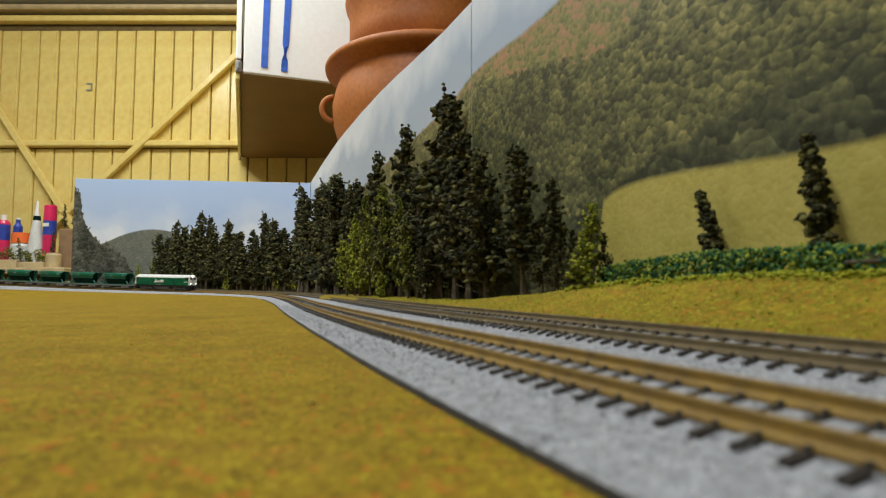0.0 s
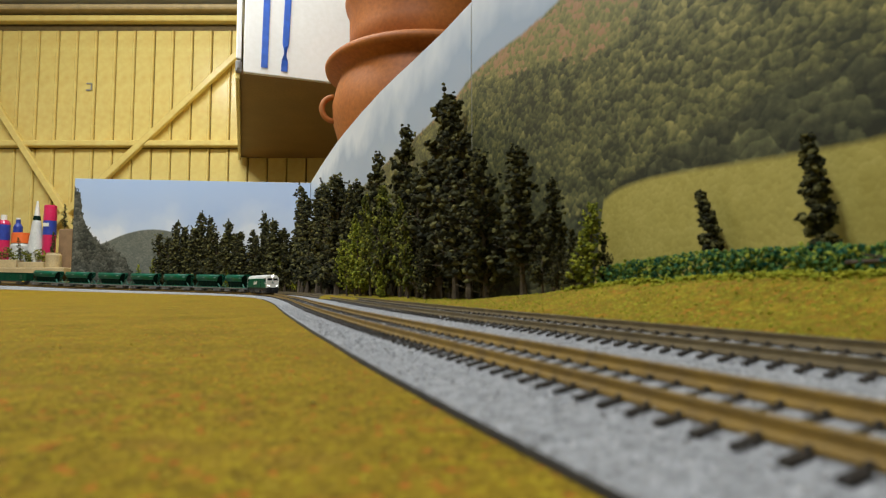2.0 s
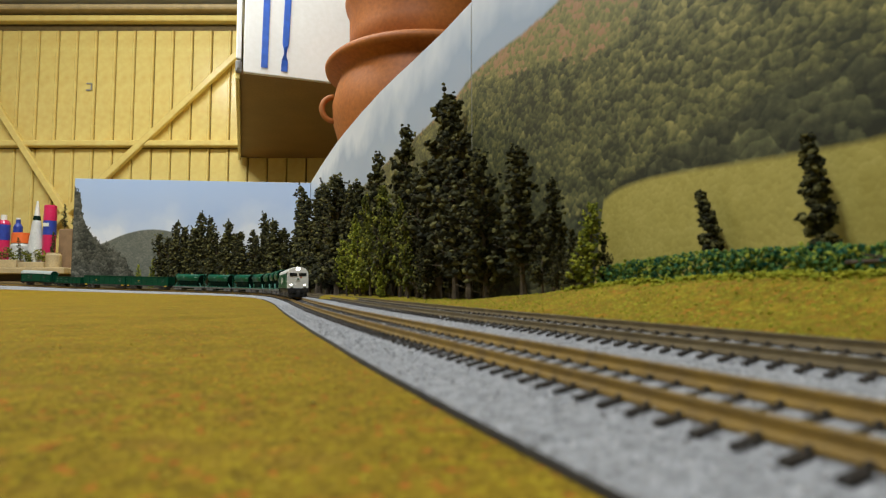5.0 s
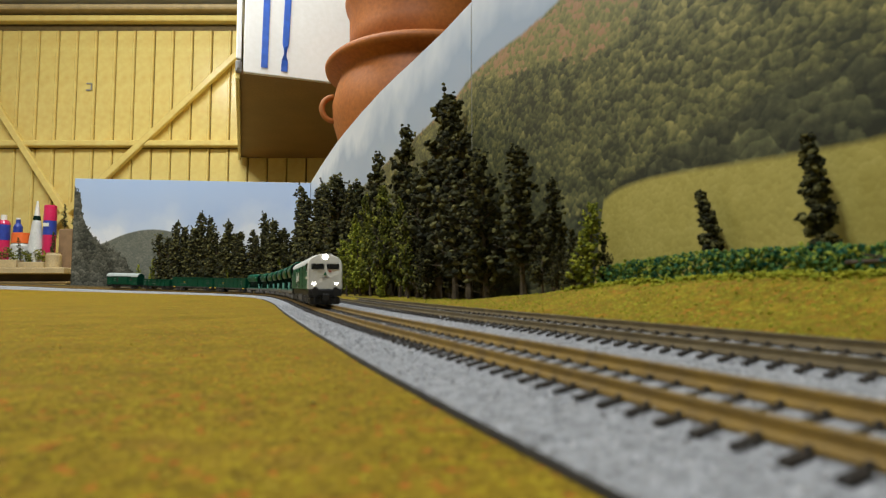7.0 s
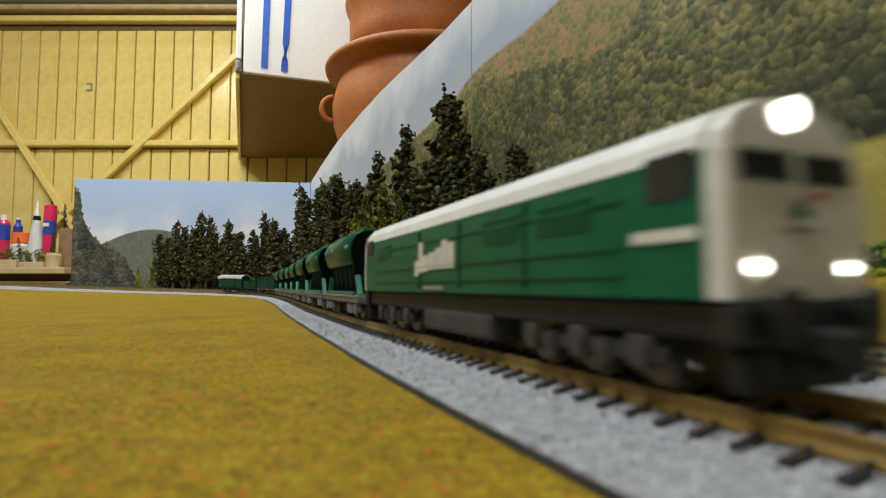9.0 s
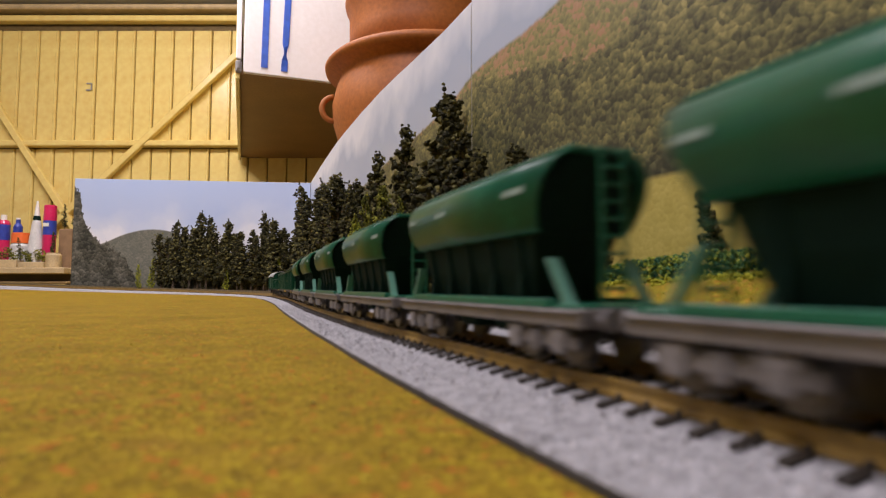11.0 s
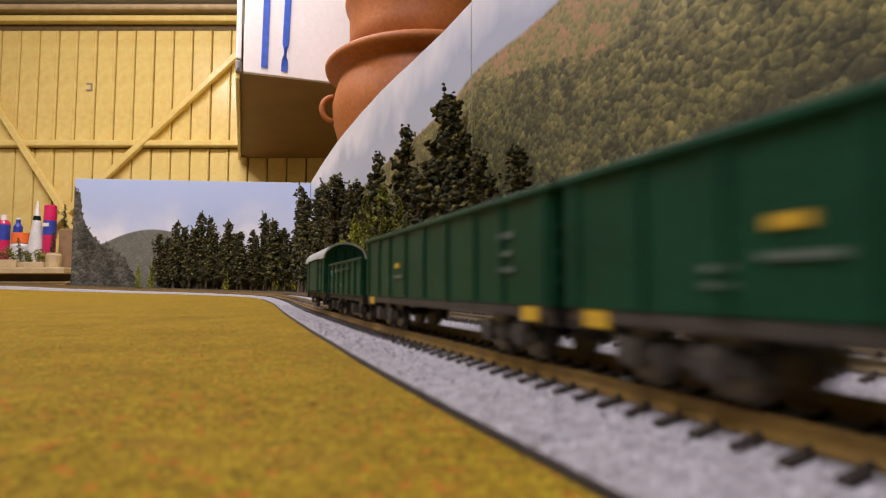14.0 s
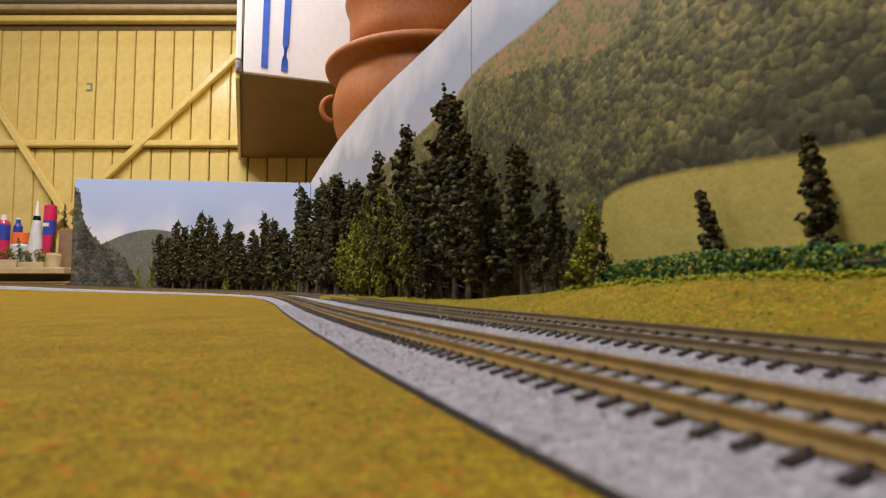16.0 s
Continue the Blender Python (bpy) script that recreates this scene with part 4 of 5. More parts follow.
# ---- workbench with paints and planters, seen past the backdrop ----
def bench():
    PLACE = ROOM @ pose(-0.035, 0, 0)
    bm = bmesh.new()
    box(bm, (-2.10, 2.66, 0.100), (0.98, 0.42, 0.028), 0.004)
    top = tagged(part("workbench", bm, M["timber"], at=PLACE), "pale timber workbench behind the layout", "workbench")
    # a solid dark fill stands for the shaded gap between top and lower shelf
    for c, s, m, n in (((-2.10, 2.70, 0.070), (0.96, 0.36, 0.032), "timber_dark", "apron"), ((-2.10, 2.64, 0.049), (0.96, 0.30, 0.010), "timber", "lower_shelf")):
        bm = bmesh.new()
        box(bm, c, s, 0.002)
        part(n, bm, M[m], top)
    for x in (-2.45, -1.70):
        bm = bmesh.new()
        box(bm, (x, 2.66, 0.0345), (0.05, 0.05, 0.019), 0.002)
        part("leg", bm, M["timber"], top)
    Z = 0.1145
    rng = random.Random(5)

    def round_thing(name, prof, x, y, mat_, label, cat, n=24, z=Z, group=""):
        bm = bmesh.new()
        turned(bm, prof, n)
        ob = part(name, bm, mat_, smooth=False, at=PLACE @ pose(x, y, z))
        return tagged(ob, label, cat, group)

    def ring_part(name, r0, r1, z0, z1, mat_, parent, label=""):
        bm = bmesh.new()
        turned(bm, [(r0, z0), (r1, z1)], 24)
        return part(name, bm, mat_, parent, label)

    can = round_thing("spray_can", [(0.024, 0), (0.026, 0.003), (0.026, 0.255), (0.025, 0.265), (0.025, 0.283), (0.022, 0.286)], -1.755, 2.56, M["magenta"], "magenta spray can with a blue label", "spray can")
    ring_part("label", 0.0263, 0.0263, 0.15, 0.215, M["blue_label"], can, "blue label with pale bars")
    bm = bmesh.new()
    box(bm, (0, -0.0264, 0.195), (0.026, 0.002, 0.016), 0.0005)
    part("label_mark", bm, M["white"], can)
    can = round_thing("spray_can", [(0.024, 0), (0.026, 0.003), (0.026, 0.20), (0.020, 0.214), (0.012, 0.216), (0.011, 0.235), (0.010, 0.237)], -1.950, 2.54, M["magenta"], "red spray can with white cap and blue label", "spray can")
    ring_part("label", 0.0263, 0.0263, 0.125, 0.195, M["blue_label"], can)
    ring_part("cap", 0.0125, 0.0115, 0.2165, 0.240, M["white"], can, "white spray cap")
    can = round_thing("spray_can", [(0.018, 0), (0.019, 0.003), (0.019, 0.195), (0.010, 0.21), (0.009, 0.228)], -1.945, 2.62, M["blue_label"], "dark blue spray can", "spray can")
    ring_part("cap", 0.0095, 0.0085, 0.2285, 0.236, M["white"], can)
    jar = round_thing("plastic_jar", [(0.038, 0), (0.040, 0.004), (0.039, 0.10), (0.032, 0.112)], -1.885, 2.56, M["clear_white"], "whitish plastic jar with orange lid", "jar")
    ring_part("lid", 0.036, 0.034, 0.113, 0.160, M["orange"], jar, "orange screw lid")
    cone = round_thing("glue_bottle", [(0.036, 0), (0.037, 0.05), (0.030, 0.10), (0.018, 0.205), (0.015, 0.215)], -1.808, 2.55, M["clear_white"], "translucent glue bottle with tall cone nozzle", "bottle")
    ring_part("collar", 0.0155, 0.0135, 0.2155, 0.236, M["green_dark"], cone, "dark green collar")
    ring_part("nozzle", 0.0115, 0.004, 0.2365, 0.305, M["white"], cone, "white pointed nozzle")
    round_thing("glass_jar", [(0.030, 0), (0.031, 0.004), (0.031, 0.055), (0.026, 0.062), (0.027, 0.066)], -1.690, 2.50, M["timber"], "small jar of ochre scatter", "jar")
    for x0, w, h in ((-1.905, 0.155, 0.034), (-1.765, 0.110, 0.024)):
        th = empty("planter_box")
        th.matrix_basis = PLACE @ pose(x0, 2.487, Z)
        bm = bmesh.new()
        box(bm, (0, 0, h / 2), (w, 0.05, h), 0.002)
        part("box", bm, M["timber"], th, "plain card box")
        pl = []
        for k in range(420):
            x = rng.uniform(-w / 2, w / 2)
            pl.append(((x, rng.uniform(-0.02, 0.02), h + rng.uniform(0, 0.045) + 0.012 * math.sin(x * 90)), rng.uniform(0.002, 0.0046)))
        ob = new("foliage", clumps("foliage", pl, M["leaf_mid"], rng))
        ob.parent = th
        tagged(th, "card box planted with small olive model bushes", "planter", "planter boxes")
    bm = bmesh.new()
    box(bm, (-1.690, 2.60, Z + 0.09), (0.06, 0.06, 0.18), 0.003)
    tagged(part("cardboard_box", bm, M["cardboard"], at=PLACE), "upright brown cardboard box", "box")
    for x, y, z, h in ((-1.715, 2.60, Z + 0.18, 0.115), (-1.672, 2.60, Z + 0.18, 0.13), (-1.715, 2.53, Z, 0.16), (-1.825, 2.487, Z + 0.03, 0.10)):
        t = tree(int(1000 * x * x), h, 0.03, M["leaf_dark"], 0.1, "spare dark model tree standing on the bench", n=300)
        t.matrix_basis = PLACE @ pose(x, y, z)
    bm = bmesh.new()
    box(bm, (0, 0, 0.012), (0.018, 0.03, 0.024))
    loft(bm, [[(-0.010, y, 0.024), (0.010, y, 0.024), (0, y, 0.036)] for y in (-0.016, 0.016)])
    box(bm, (0, -0.012, 0.030), (0.008, 0.008, 0.030))
    rod(bm, (0, -0.012, 0.045), (0, -0.012, 0.068), 0.006, 4, 0.0005)
    tagged(part("model_church", bm, M["white"], at=PLACE @ pose(-1.758, 2.487, Z + 0.024)), "tiny white model church with a spire", "model building")


bench()


# ---- rolling stock: x forward, origin on the rail top ----
def wheelset(parent, x, r=0.0058, deep=True):
    for sy in (-1, 1):
        bm = bmesh.new()
        rod(bm, (x, sy * 0.0070, r), (x, sy * 0.0096, r), r, 16)
        rod(bm, (x, sy * 0.0064, r), (x, sy * 0.0071, r), r * 1.14, 16)
        rod(bm, (x, sy * 0.0096, r), (x, sy * 0.0104, r), r * 0.4, 10)
        part("wheel", bm, M["wheel"], parent)


def bogie(thing, x, base, material, axles=2, frame_z=0.0062):
    half = base * (axles - 1) / 2
    bm = bmesh.new()
    box(bm, (x, 0, frame_z + 0.001), (0.010, 0.026, 0.003), 0.0004)
    b = part("bogie", bm, material, thing)
    for sy in (-1, 1):
        bm = bmesh.new()
        box(bm, (x, sy * 0.0125, frame_z), (2 * half + 0.012, 0.0022, 0.0034), 0.0005)
        for k in range(axles):
            ax = x - half + k * base
            box(bm, (ax, sy * 0.0135, 0.0058), (0.0050, 0.0030, 0.0052), 0.0006)
            box(bm, (ax, sy * 0.0138, 0.0083), (0.0070, 0.0020, 0.0020), 0.0003)
        for k in range(axles - 1):
            rod(bm, (x - half + (k + 0.5) * base, sy * 0.0138, 0.0035), (x - half + (k + 0.5) * base, sy * 0.0138, 0.0085), 0.0017, 8)
        part("side_frame", bm, material, b)
    for k in range(axles):
        wheelset(b, x - half + k * base)
    return b


def buffers(thing, half, z=0.0118, material=None):
    for sx in (-1, 1):
        for sy in (-1, 1):
            bm = bmesh.new()
            rod(bm, (sx * half, sy * 0.0100, z), (sx * (half + 0.0045), sy * 0.0100, z), 0.0013, 8)
            rod(bm, (sx * (half + 0.0042), sy * 0.0100, z), (sx * (half + 0.0052), sy * 0.0100, z), 0.0028, 12)
            part("buffer", bm, material or M["black"], thing)
        bm = bmesh.new()
        box(bm, (sx * (half + 0.003), 0, 0.0090), (0.010, 0.0035, 0.0030), 0.0005)
        box(bm, (sx * (half + 0.008), 0, 0.0080), (0.002, 0.0060, 0.0050), 0.0005)
        part("coupling", bm, M["black"], thing)


def bar(thing, x, y, z, sx, sz, material, name="marking"):
    """A flat painted mark on a side."""
    bm = bmesh.new()
    box(bm, (x, y, z), (sx, 0.0005, sz))
    return part(name, bm, material, thing)


def shell(bm, stations, prof):
    """Loft a half profile (y, z), mirrored, over stations (x, width factor, z0, height factor)."""
    rings = []
    for x, wf, hf in stations:
        pts = [(y * wf, z) for y, z in prof]
        ring = [(x, y, 0.0125 + (z - 0.0125) * hf) for y, z in pts] + [(x, -y, 0.0125 + (z - 0.0125) * hf) for y, z in reversed(pts)]
        rings.append(ring)
    loft(bm, rings)


def locomotive():
    th = empty("locomotive")
    side = [(0.0171, 0.0125), (0.0172, 0.030), (0.0168, 0.0375)]
    roof = [(0.0170, 0.0372), (0.0160, 0.0408), (0.0130, 0.0442), (0.0070, 0.0468), (0.0012, 0.0476)]
    bm = bmesh.new()
    shell(bm, [(-0.1150, 1, 1), (0.1150, 1, 1)], side)
    body = part("body", bm, M["green"], th, "glossy green body")
    bm = bmesh.new()
    shell(bm, [(-0.1128, 1, 1), (0.1128, 1, 1)], roof)
    part("roof", bm, M["roof_white"], th, "white roof", smooth=False)
    for sx in (-1, 1):
        # cab end: upright nose below, raked windscreen above
        bm = bmesh.new()
        full = side[:-1] + [(0.0169, 0.0372), (0.0160, 0.0408), (0.0130, 0.0442), (0.0070, 0.0468), (0.0012, 0.0476)]
        rings = []
        for x, wf, rake in ((0.1142, 1.006, 0.1), (0.1165, 1.004, 0.7), (0.1180, 0.98, 1.0), (0.1185, 0.945, 1.05)):
            pts = []
            for y, z in full:
                back = 0.0 if z < 0.029 else (z - 0.029) * 0.12 * rake
                pts.append((sx * (x - back), y * wf, 0.0122 + (z - 0.0122) * (1 - 0.018 * rake)))
            rings.append(pts + [(p[0], -p[1], p[2]) for p in reversed(pts)])
        loft(bm, rings)
        cab = part("cab", bm, M["white"], th, "white cab front")
        for sy in (-1, 1):
            bm = bmesh.new()
            box(bm, (sx * 0.1177, sy * 0.0076, 0.0347), (0.0012, 0.0122, 0.0056), 0.0005, pose(0, 0, 0, 0, -sx * 7, 0))
            part("windscreen", bm, M["glass_dark"], cab, "dark windscreen pane")
            bm = bmesh.new()
            box(bm, (sx * 0.1060, sy * 0.01705, 0.0340), (0.0120, 0.0012, 0.0085), 0.0005)
            part("side_window", bm, M["glass_dark"], cab, "dark cab side window")
            bm = bmesh.new()
            box(bm, (sx * 0.1182, sy * 0.0110, 0.0178), (0.0016, 0.0036, 0.0021), 0.0007)
            part("headlight", bm, M["lamp_glow"] if sx > 0 else M["white"], cab, "glowing round headlight" if sx > 0 else "unlit headlight")
            bm = bmesh.new()
            box(bm, (sx * 0.1172, sy * 0.0098, 0.0225), (0.0014, 0.0060, 0.0008), 0.0002)
            part("grab_rail", bm, M["concrete"], cab)
        bm = bmesh.new()
        rod(bm, (sx * 0.1125, 0, 0.0446), (sx * 0.1172, 0, 0.0442), 0.0027, 14)
        part("roof_headlight", bm, M["lamp_glow"] if sx > 0 else M["white"], cab, "glowing roof headlight" if sx > 0 else "unlit roof headlight")
        bm = bmesh.new()
        k = [bm.verts.new(v) for v in ((sx * 0.1180, -0.0020, 0.0262), (sx * 0.1180, 0.0020, 0.0262), (sx * 0.1178, 0.0, 0.0294))]
        k += [bm.verts.new((v.co.x + sx * 0.0009, v.co.y, v.co.z)) for v in k]
        bm.faces.new(k[:3]), bm.faces.new(k[:2:-1])
        for i in range(3):
            bm.faces.new((k[i], k[(i + 1) % 3], k[(i + 1) % 3 + 3], k[i + 3]))
        bmesh.ops.recalc_face_normals(bm, faces=bm.faces[:])
        part("emblem", bm, M["green"], cab, "small green emblem")
        bm = bmesh.new()
        box(bm, (sx * 0.1183, 0.0, 0.0240), (0.0008, 0.0080, 0.0008))
        part("nose_strip", bm, M["concrete"], cab)
        bm = bmesh.new()
        box(bm, (sx * 0.1182, 0.0045, 0.0300), (0.0008, 0.0030, 0.0009))
        part("red_mark", bm, M["red_mark"], cab)
        bm = bmesh.new()
        box(bm, (sx * 0.1165, 0, 0.0108), (0.0060, 0.0330, 0.0032), 0.0006)
        part("buffer_beam", bm, M["black"], th)
        bm = bmesh.new()
        box(bm, (sx * 0.1165, 0, 0.0055), (0.0030, 0.0300, 0.0070), 0.001)
        for q in (-0.010, -0.004, 0.004, 0.010):
            rod(bm, (sx * 0.1185, q, 0.0095), (sx * 0.1195, q, 0.0045), 0.0008, 6)
        part("snow_plough", bm, M["black"], th)
    bm = boxes(((0, 0, 0.0110), (0.230, 0.0290, 0.0030)), bevel=0.0005)
    part("underframe", bm, M["black"], th)
    bm = boxes(((0, 0, 0.0068), (0.060, 0.0300, 0.0075)), bevel=0.0015)
    part("fuel_tank", bm, M["bogie_brown"], th)
    for sx in (-1, 1):
        bogie(th, sx * 0.0735, 0.0205, M["bogie_brown"], 3)
    for sy in (-1, 1):
        y = sy * 0.01735
        # white wordless emblem: upright triangle and blocks
        for (x0, x1, z0, z1) in ((-0.031, -0.026, 0.0200, 0.0340), (-0.036, -0.031, 0.0185, 0.0255), (-0.026, -0.019, 0.0205, 0.0275), (-0.0185, -0.011, 0.0212, 0.0285), (-0.0105, -0.004, 0.0212, 0.0300), (-0.0035, 0.002, 0.0212, 0.0330), (0.0025, 0.009, 0.0212, 0.0315)):
            bm = bmesh.new()
            box(bm, ((x0 + x1) / 2 * 0.9, y, 0.0205 + ((z0 + z1) / 2 - 0.0205) * 0.85), ((x1 - x0) * 0.84, 0.0005, (z1 - z0) * 0.85))
            part("emblem", bm, M["white"], body, "plain white emblem block")
        bar(body, -0.012, y, 0.0142, 0.020, 0.0013, M["concrete"])
        bar(body, 0.1045, y, 0.0236, 0.016, 0.0022, M["white"])
        for x in (-0.028, 0.012, 0.055):
            bm = boxes(((x, y - sy * 0.0001, 0.025), (0.0005, 0.0006, 0.022)))
            part("panel_seam", bm, M["green_dark"], body)
        for x in (-0.080, 0.040, 0.072):
            bm = bmesh.new()
            for k in range(6):
                box(bm, (x, y - sy * 0.0001, 0.0275 + 0.0012 * k), (0.022, 0.0007, 0.0006))
            part("grille", bm, M["green"], body)
        for z in (0.0168, 0.0222, 0.0316):
            part("bead", boxes(((0.0, y - sy * 0.0001, z), (0.186, 0.0007, 0.0005))), M["green"], body)
    buffers(th, 0.1185)
    return tagged(th, "green and white diesel locomotive with lit headlights", "locomotive")


def hopper():
    th = empty("hopper_wagon")
    # barrel side sheets over a hopper whose ends slope inwards: side section (half width, height), core levels (height, half length, half width)
    side = [(0.0146, 0.0340), (0.0159, 0.0358), (0.0169, 0.0385), (0.0175, 0.0415), (0.0176, 0.0440), (0.0172, 0.0466), (0.0163, 0.0490), (0.0147, 0.0514), (0.0121, 0.0535), (0.0086, 0.0548)]
    slant = lambda z: 0.0460 + 0.0092 * (z - 0.034) / 0.0208
    core = [(0.0338, 0.0432, 0.0136), (0.0400, 0.0462, 0.0158), (0.0470, 0.0498, 0.0150), (0.0540, 0.0532, 0.0086)]
    bm = bmesh.new()
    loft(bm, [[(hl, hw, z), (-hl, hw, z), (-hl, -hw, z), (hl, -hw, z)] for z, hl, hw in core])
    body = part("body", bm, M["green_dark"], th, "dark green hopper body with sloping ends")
    for sy in (-1, 1):
        bm = bmesh.new()
        loft(bm, [[(q * slant(z), sy * y, z) for y, z in side] + [(q * slant(z), sy * (y - 0.0010), z - 0.0003) for y, z in reversed(side)] for q in (-1, 1)])
        part("side_sheet", bm, M["green_dull"], body, "rounded green side sheet", smooth=True)
    # cone and ribs below the sheets: their shade is painted in as near-black green
    bm = bmesh.new()
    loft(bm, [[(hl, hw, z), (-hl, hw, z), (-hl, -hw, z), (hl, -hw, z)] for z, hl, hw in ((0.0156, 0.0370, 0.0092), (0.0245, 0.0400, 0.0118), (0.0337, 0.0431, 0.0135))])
    part("discharge_cone", bm, M["green_dark"], body, "tapering lower hopper, shade under the side sheets put into its dark green")
    bm = bmesh.new()
    for sy in (-1, 1):
        box(bm, (0, sy * 0.0090, 0.0551), (0.110, 0.0016, 0.0014), 0.0004)
    for sx in (-1, 1):
        box(bm, (sx * 0.0543, 0, 0.0547), (0.0014, 0.0180, 0.0016), 0.0004)
    box(bm, (0, 0, 0.0547), (0.107, 0.0168, 0.0010), 0.0003)
    part("top_rim", bm, M["green_dull"], body)
    for sy in (-1, 1):
        for x in (-0.034, -0.017, 0.0, 0.017, 0.034):
            bm = bmesh.new()
            loft(bm, [[(x - 0.0008, sy * y0, z), (x + 0.0008, sy * y0, z), (x + 0.0008, sy * y1, z), (x - 0.0008, sy * y1, z)] for z, y0, y1 in ((0.0158, 0.0086, 0.0136), (0.0235, 0.0110, 0.0128), (0.0300, 0.0122, 0.0138), (0.0345, 0.0132, 0.0146))])
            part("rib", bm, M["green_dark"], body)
        for x, w in ((-0.046, 0.008), (-0.016, 0.010), (0.038, 0.012)):
            bm = bmesh.new()
            box(bm, (x, sy * 0.01745, 0.0452), (w, 0.0005, 0.0018), 0.0, pose(0, 0, 0, sy * 7, 0, 0))
            part("marking", bm, M["faded_white"], body)
    for sx in (-1, 1):
        for sy in (-1, 1):
            bm = bmesh.new()
            loft(bm, [[(sx * (x - 0.0007), sy * 0.0104, z), (sx * (x + 0.0007), sy * 0.0104, z), (sx * (x + 0.0007), sy * 0.0135, z), (sx * (x - 0.0007), sy * 0.0135, z)] for x, z in ((0.0565, 0.0152), (0.0525, 0.0210), (0.0485, 0.0270))])
            part("end_strut", bm, M["strut_glint"], body, "end strut with its glint painted in pale green")
        bm = bmesh.new()
        for y in (-0.0030, 0.0040):
            rod(bm, (sx * 0.0575, y, 0.0155), (sx * 0.0575, y, 0.0545), 0.0006, 5)
            rod(bm, (sx * 0.0575, y, 0.0540), (sx * 0.0545, y, 0.0545), 0.0005, 5)
        for k in range(8):
            rod(bm, (sx * 0.0575, -0.0030, 0.0190 + 0.0044 * k), (sx * 0.0575, 0.0040, 0.0190 + 0.0044 * k), 0.0005, 5)
        part("ladder", bm, M["green_dull"], th)
    bm = boxes(((0, 0, 0.0122), (0.126, 0.0070, 0.0030)), bevel=0.0004)
    uf = part("underframe", bm, M["grey_frame"], th, "grey plastic underframe")
    for k in (-1, 1):
        part("solebar", boxes(((0, k * 0.0142, 0.0120), (0.130, 0.0028, 0.0040)), ((0, k * 0.0151, 0.0137), (0.130, 0.0034, 0.0008)), bevel=0.0003), M["grey_frame"], uf)
        part("headstock", boxes(((k * 0.0640, 0, 0.0122), (0.003, 0.031, 0.0044)), bevel=0.0004), M["grey_frame"], uf)
        part("platform", boxes(((k * 0.0535, 0, 0.0147), (0.023, 0.0290, 0.0012)), bevel=0.0003), M["green_dull"], uf)
    for sy in (-1, 1):
        part("sill", boxes(((0, sy * 0.0138, 0.0153), (0.104, 0.0034, 0.0024)), bevel=0.0003), M["green_dull"], body)
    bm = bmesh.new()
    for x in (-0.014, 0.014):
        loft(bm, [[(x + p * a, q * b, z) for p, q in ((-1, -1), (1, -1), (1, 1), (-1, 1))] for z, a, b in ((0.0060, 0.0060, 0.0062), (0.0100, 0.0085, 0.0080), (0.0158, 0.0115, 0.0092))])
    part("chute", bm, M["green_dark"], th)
    for sx in (-1, 1):
        bogie(th, sx * 0.044, 0.0207, M["grey_frame"], 2)
    buffers(th, 0.0650, z=0.0120, material=M["grey_frame"])
    return tagged(th, "green hopper wagon with grey frame and ladders", "wagon", "hopper wagons")


def open_side(bm, half, w, z0, z1, t=0.0010):
    for sy in (-1, 1):
        box(bm, (0, sy * (w - t / 2), (z0 + z1) / 2), (2 * half, t, z1 - z0), 0.0002)
    for sx in (-1, 1):
        box(bm, (sx * (half - t / 2), 0, (z0 + z1) / 2), (t, 2 * w - 2 * t, z1 - z0), 0.0002)
    box(bm, (0, 0, z0 + 0.0008), (2 * half - 2 * t, 2 * w - 2 * t, 0.0016))


